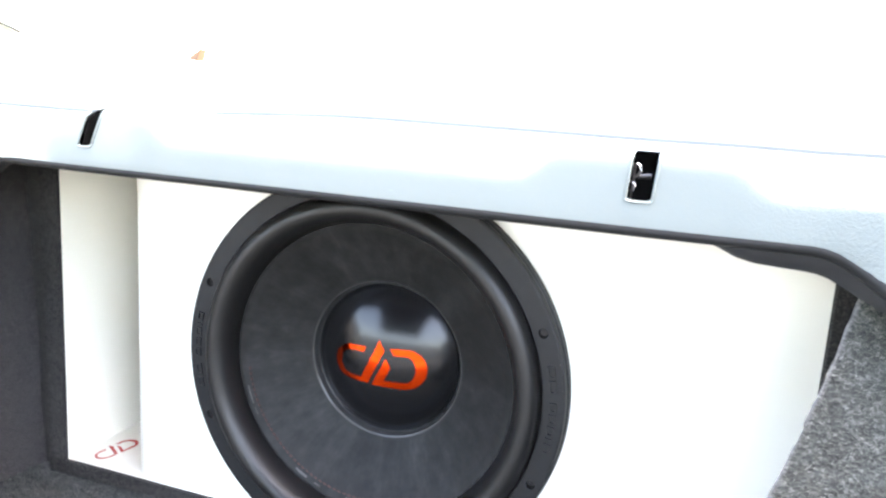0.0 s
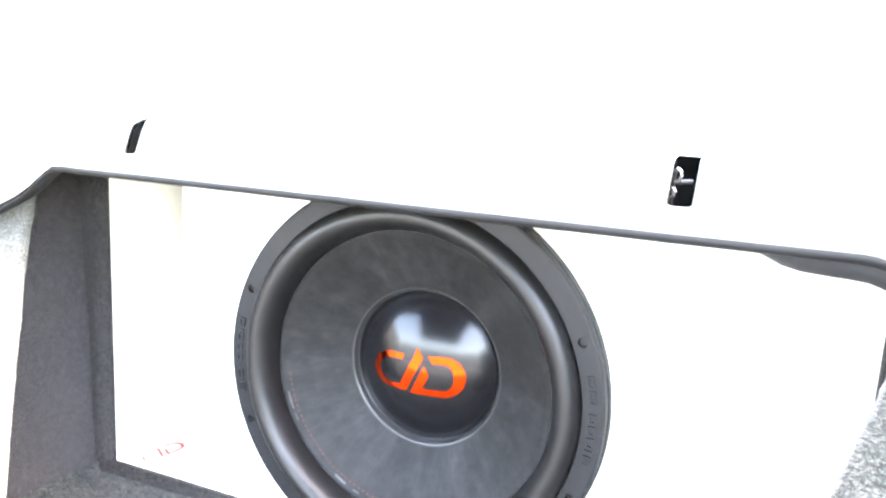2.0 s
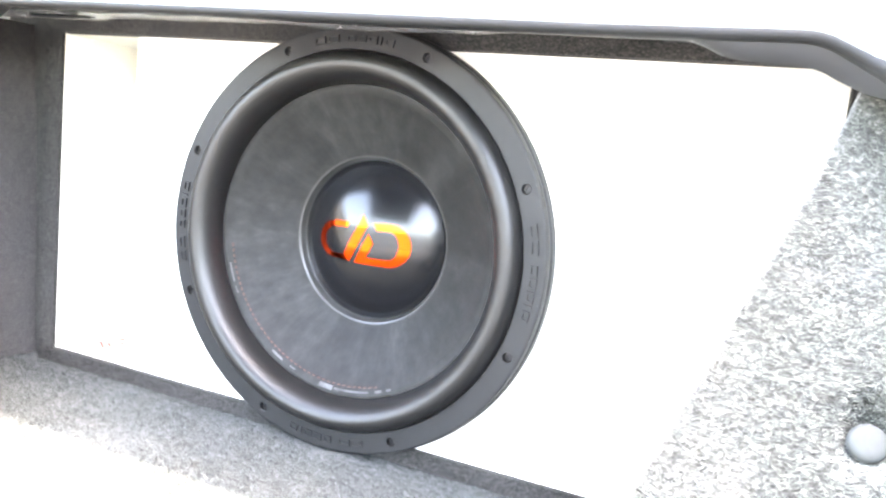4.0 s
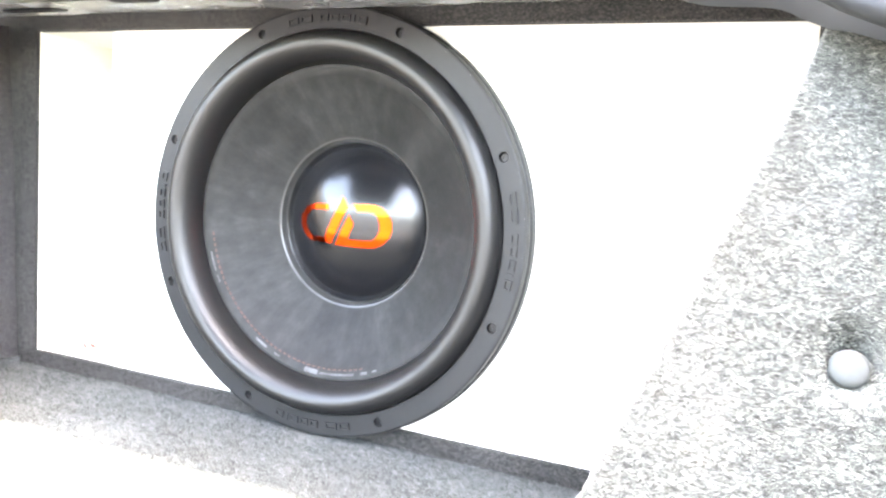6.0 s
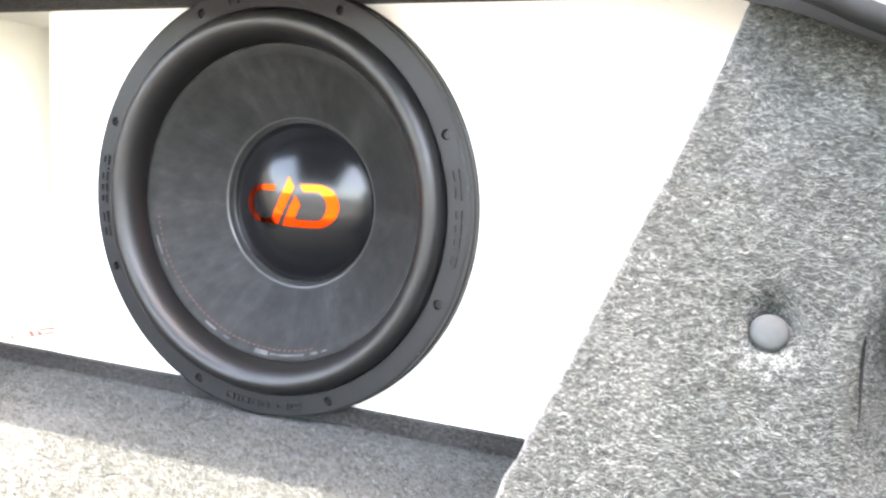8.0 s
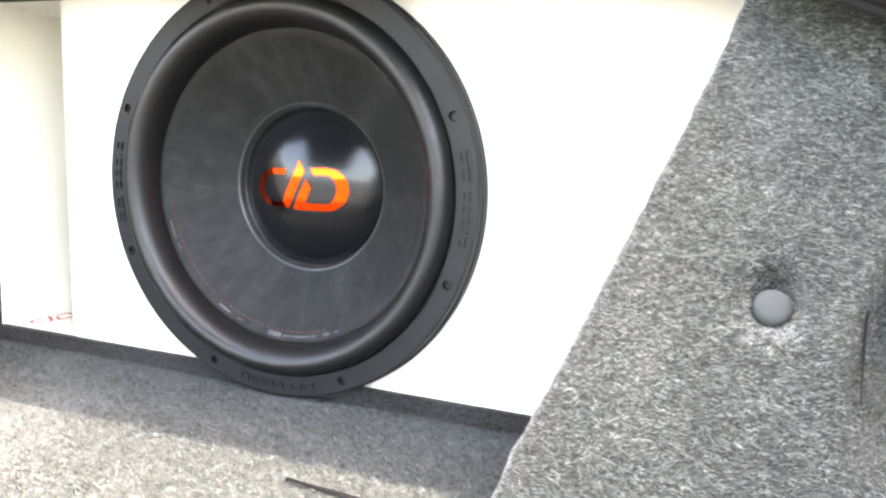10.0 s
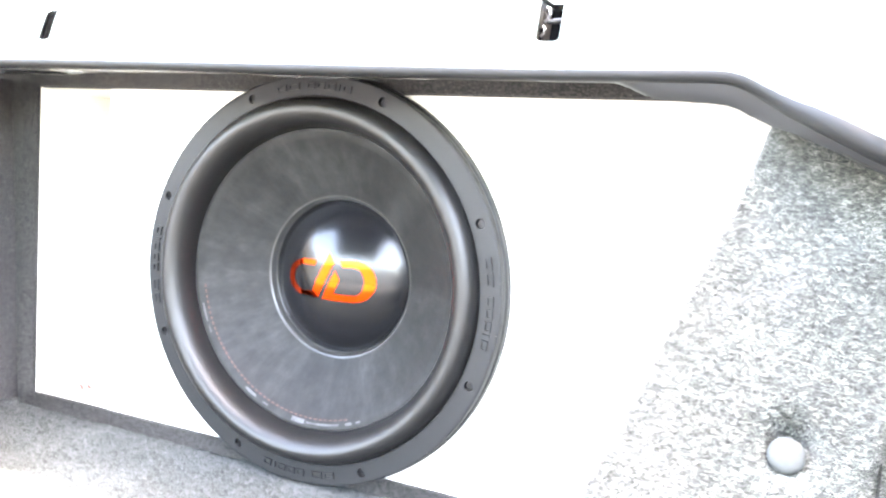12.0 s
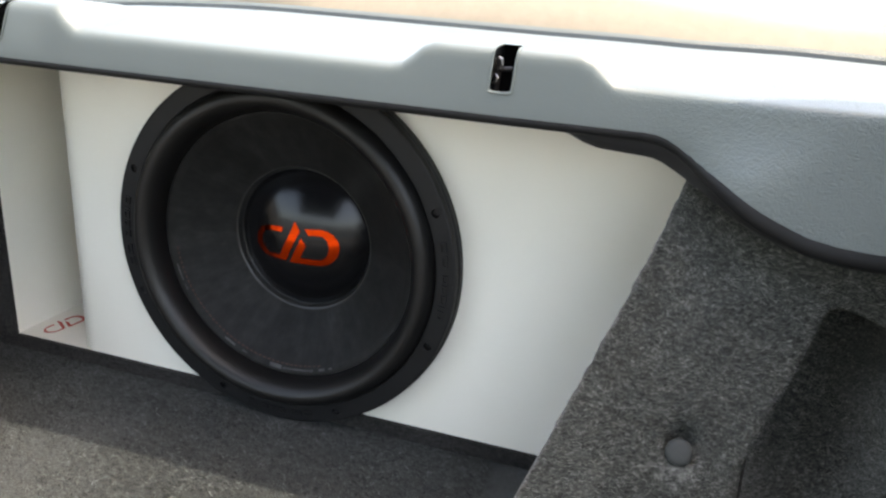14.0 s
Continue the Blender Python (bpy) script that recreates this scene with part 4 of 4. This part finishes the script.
def fibres(name, parent, material, spots, normals, rng, length, width, spread, lift):
    """Short bent ribbons lying over a felt surface; spots and normals are arrays of world places and directions."""
    n = len(spots)
    along = np.cross(normals, np.array([0.0, 0.0, 1.0]) if abs(normals[0][2]) < 0.9 else np.array([0.0, 1.0, 0.0]))
    along /= np.linalg.norm(along, axis=1)[:, None]
    across = np.cross(normals, along)
    ang = rng.normal(0.0, spread, n)
    d = along * np.cos(ang)[:, None] + across * np.sin(ang)[:, None]
    e = -along * np.sin(ang)[:, None] + across * np.cos(ang)[:, None]
    ln = length * rng.uniform(0.5, 1.3, n)[:, None]
    wd = width * rng.uniform(0.6, 1.3, n)[:, None]
    bend = rng.normal(0.0, 0.28, n)[:, None] * ln
    tip = rng.uniform(0.2, 1.0, n)[:, None] * lift
    foot = rng.uniform(-0.3, 0.5, n)[:, None] * lift
    rows = []
    for u, side in ((-0.5, 0.6), (0.0, 1.0), (0.5, 0.4)):
        c = spots + d * ln * u + e * bend * (0.25 - u * u) * 2 + normals * (foot + (tip - foot) * (0.5 + u if u > -0.4 else 0.0))
        rows += [c - e * wd * side * 0.5, c + e * wd * side * 0.5]
    co = np.stack(rows, axis=1).reshape(-1, 3) - np.array(parent.location)
    quad = np.array([[0, 1, 3, 2], [2, 3, 5, 4]])
    faces = (np.arange(n)[:, None, None] * 6 + quad[None]).reshape(-1, 4)
    me = bpy.data.meshes.new(name)
    me.vertices.add(len(co))
    me.vertices.foreach_set("co", co.astype(np.float32).ravel())
    me.loops.add(faces.size)
    me.loops.foreach_set("vertex_index", faces.astype(np.int32).ravel())
    me.polygons.add(len(faces))
    me.polygons.foreach_set("loop_start", np.arange(0, faces.size, 4, dtype=np.int32))
    me.update(calc_edges=True)
    me.materials.append(material)
    ob = new(name, me)
    ob.parent = parent
    return tagged(ob, kind="stuff")


rng = np.random.default_rng(5)
M_FIBRE = fibre_mat("felt_fibres", [(0.0, (0.006, 0.0062, 0.0057)), (0.5, (0.040, 0.0414, 0.0376)), (0.8, (0.108, 0.1115, 0.1005)), (1.0, (0.28, 0.285, 0.255))])
M_FIBRE_FLOOR = fibre_mat("floor_fibres", [(0.0, (0.0075, 0.0085, 0.008)), (0.5, (0.0298, 0.0342, 0.0335)), (0.85, (0.0735, 0.081, 0.0795)), (1.0, (0.165, 0.178, 0.175))])
up_c = np.array([0.0, -1.0, 0.46]) / math.hypot(1.0, 0.46)
for parent, mirror, count in ((trim_right, False, 420000), (trim_left, True, 9000)):
    z = rng.uniform(0.06, 0.425, count)
    edge = np.interp(z, [p[0] for p in CARPET_EDGE], [p[1] for p in CARPET_EDGE])
    x = edge + rng.uniform(0.0, 1.0, count) * ((0.60 if not mirror else 0.45) - edge)
    tuft = np.array([noise.noise((a * 45, c * 130, 1.5)) + 0.6 * noise.noise((a * 130, c * 330, 6.5)) for a, c in zip(x, z)])
    keep = rng.uniform(-0.75, 0.75, count) < tuft + 0.28
    x, z = x[keep], z[keep]
    y = np.array([carpet_y(c) + carpet_depth(a, c) for a, c in zip(x, z)]) - 0.10 * np.clip((x - 0.585) / 0.135, 0, 1) ** 2 * 2
    spots = np.stack([(0.006 - x) if mirror else x, y - 0.0003, z], axis=1)
    fibres("felt_nap", parent, M_FIBRE, spots, np.tile(up_c, (len(x), 1)), rng, 0.0032, 0.00025, 0.42, 0.0010)
# pale worn fluff below the trim clip
M_FLUFF = fibre_mat("pale_fluff", [(0.0, (0.06, 0.061, 0.057)), (0.5, (0.17, 0.172, 0.16)), (1.0, (0.36, 0.36, 0.34))])
count = 520
ang, rad_c = rng.normal(-math.pi / 2, 0.75, count), 0.0108 + np.abs(rng.normal(0.0, 0.0045, count))
x, z = 0.413 + rad_c * np.cos(ang) * 1.15, 0.2125 + rad_c * np.sin(ang)
y = np.array([carpet_y(c) + carpet_depth(a, c) for a, c in zip(x, z)]) - 0.0006
fibres("clip_fluff", trim_right, M_FLUFF, np.stack([x, y, z], axis=1), np.tile(up_c, (count, 1)), rng, 0.0028, 0.00028, 0.8, 0.0012)
count = 75000
x, y = rng.uniform(-0.45, 0.40, count), rng.uniform(-0.34, 0.016, count)
keep = y < (x - 0.262) * -4.0 - 0.10
keep |= x < 0.25
keep &= (x < 0.104) | (np.abs(y - joint_y(x)) > 0.001 + 0.003 * np.clip((x - 0.105) / 0.095, 0, 1))
x, y = x[keep], y[keep]
spots = np.stack([x, y, np.full(len(x), FLOOR + 0.0006)], axis=1)
fibres("felt_nap", floor_ob, M_FIBRE_FLOOR, spots, np.tile(np.array([0.0, 0.0, 1.0]), (len(x), 1)), rng, 0.0050, 0.00062, 0.9, 0.0018)
M_FIBRE_DARK = fibre_mat("wrap_fibres", [(0.0, (0.0042, 0.004, 0.0038)), (0.6, (0.0192, 0.018, 0.0175)), (1.0, (0.069, 0.065, 0.063))])
nb, nl = 7000, 2500
spots = np.concatenate([
    np.stack([rng.uniform(-0.413, 0.30, nb), np.full(nb, YF - 0.0032), rng.uniform(FLOOR, Z0 - 0.0006, nb)], axis=1),
    np.stack([rng.uniform(-0.4135, X0 - 0.0006, nl), np.full(nl, YF - 0.0032), rng.uniform(FLOOR, 0.43, nl)], axis=1)])
fibres("felt_nap", box, M_FIBRE_DARK, spots, np.tile(np.array([0.0, -1.0, 0.0]), (nb + nl, 1)), rng, 0.0035, 0.0004, 0.9, 0.0007)
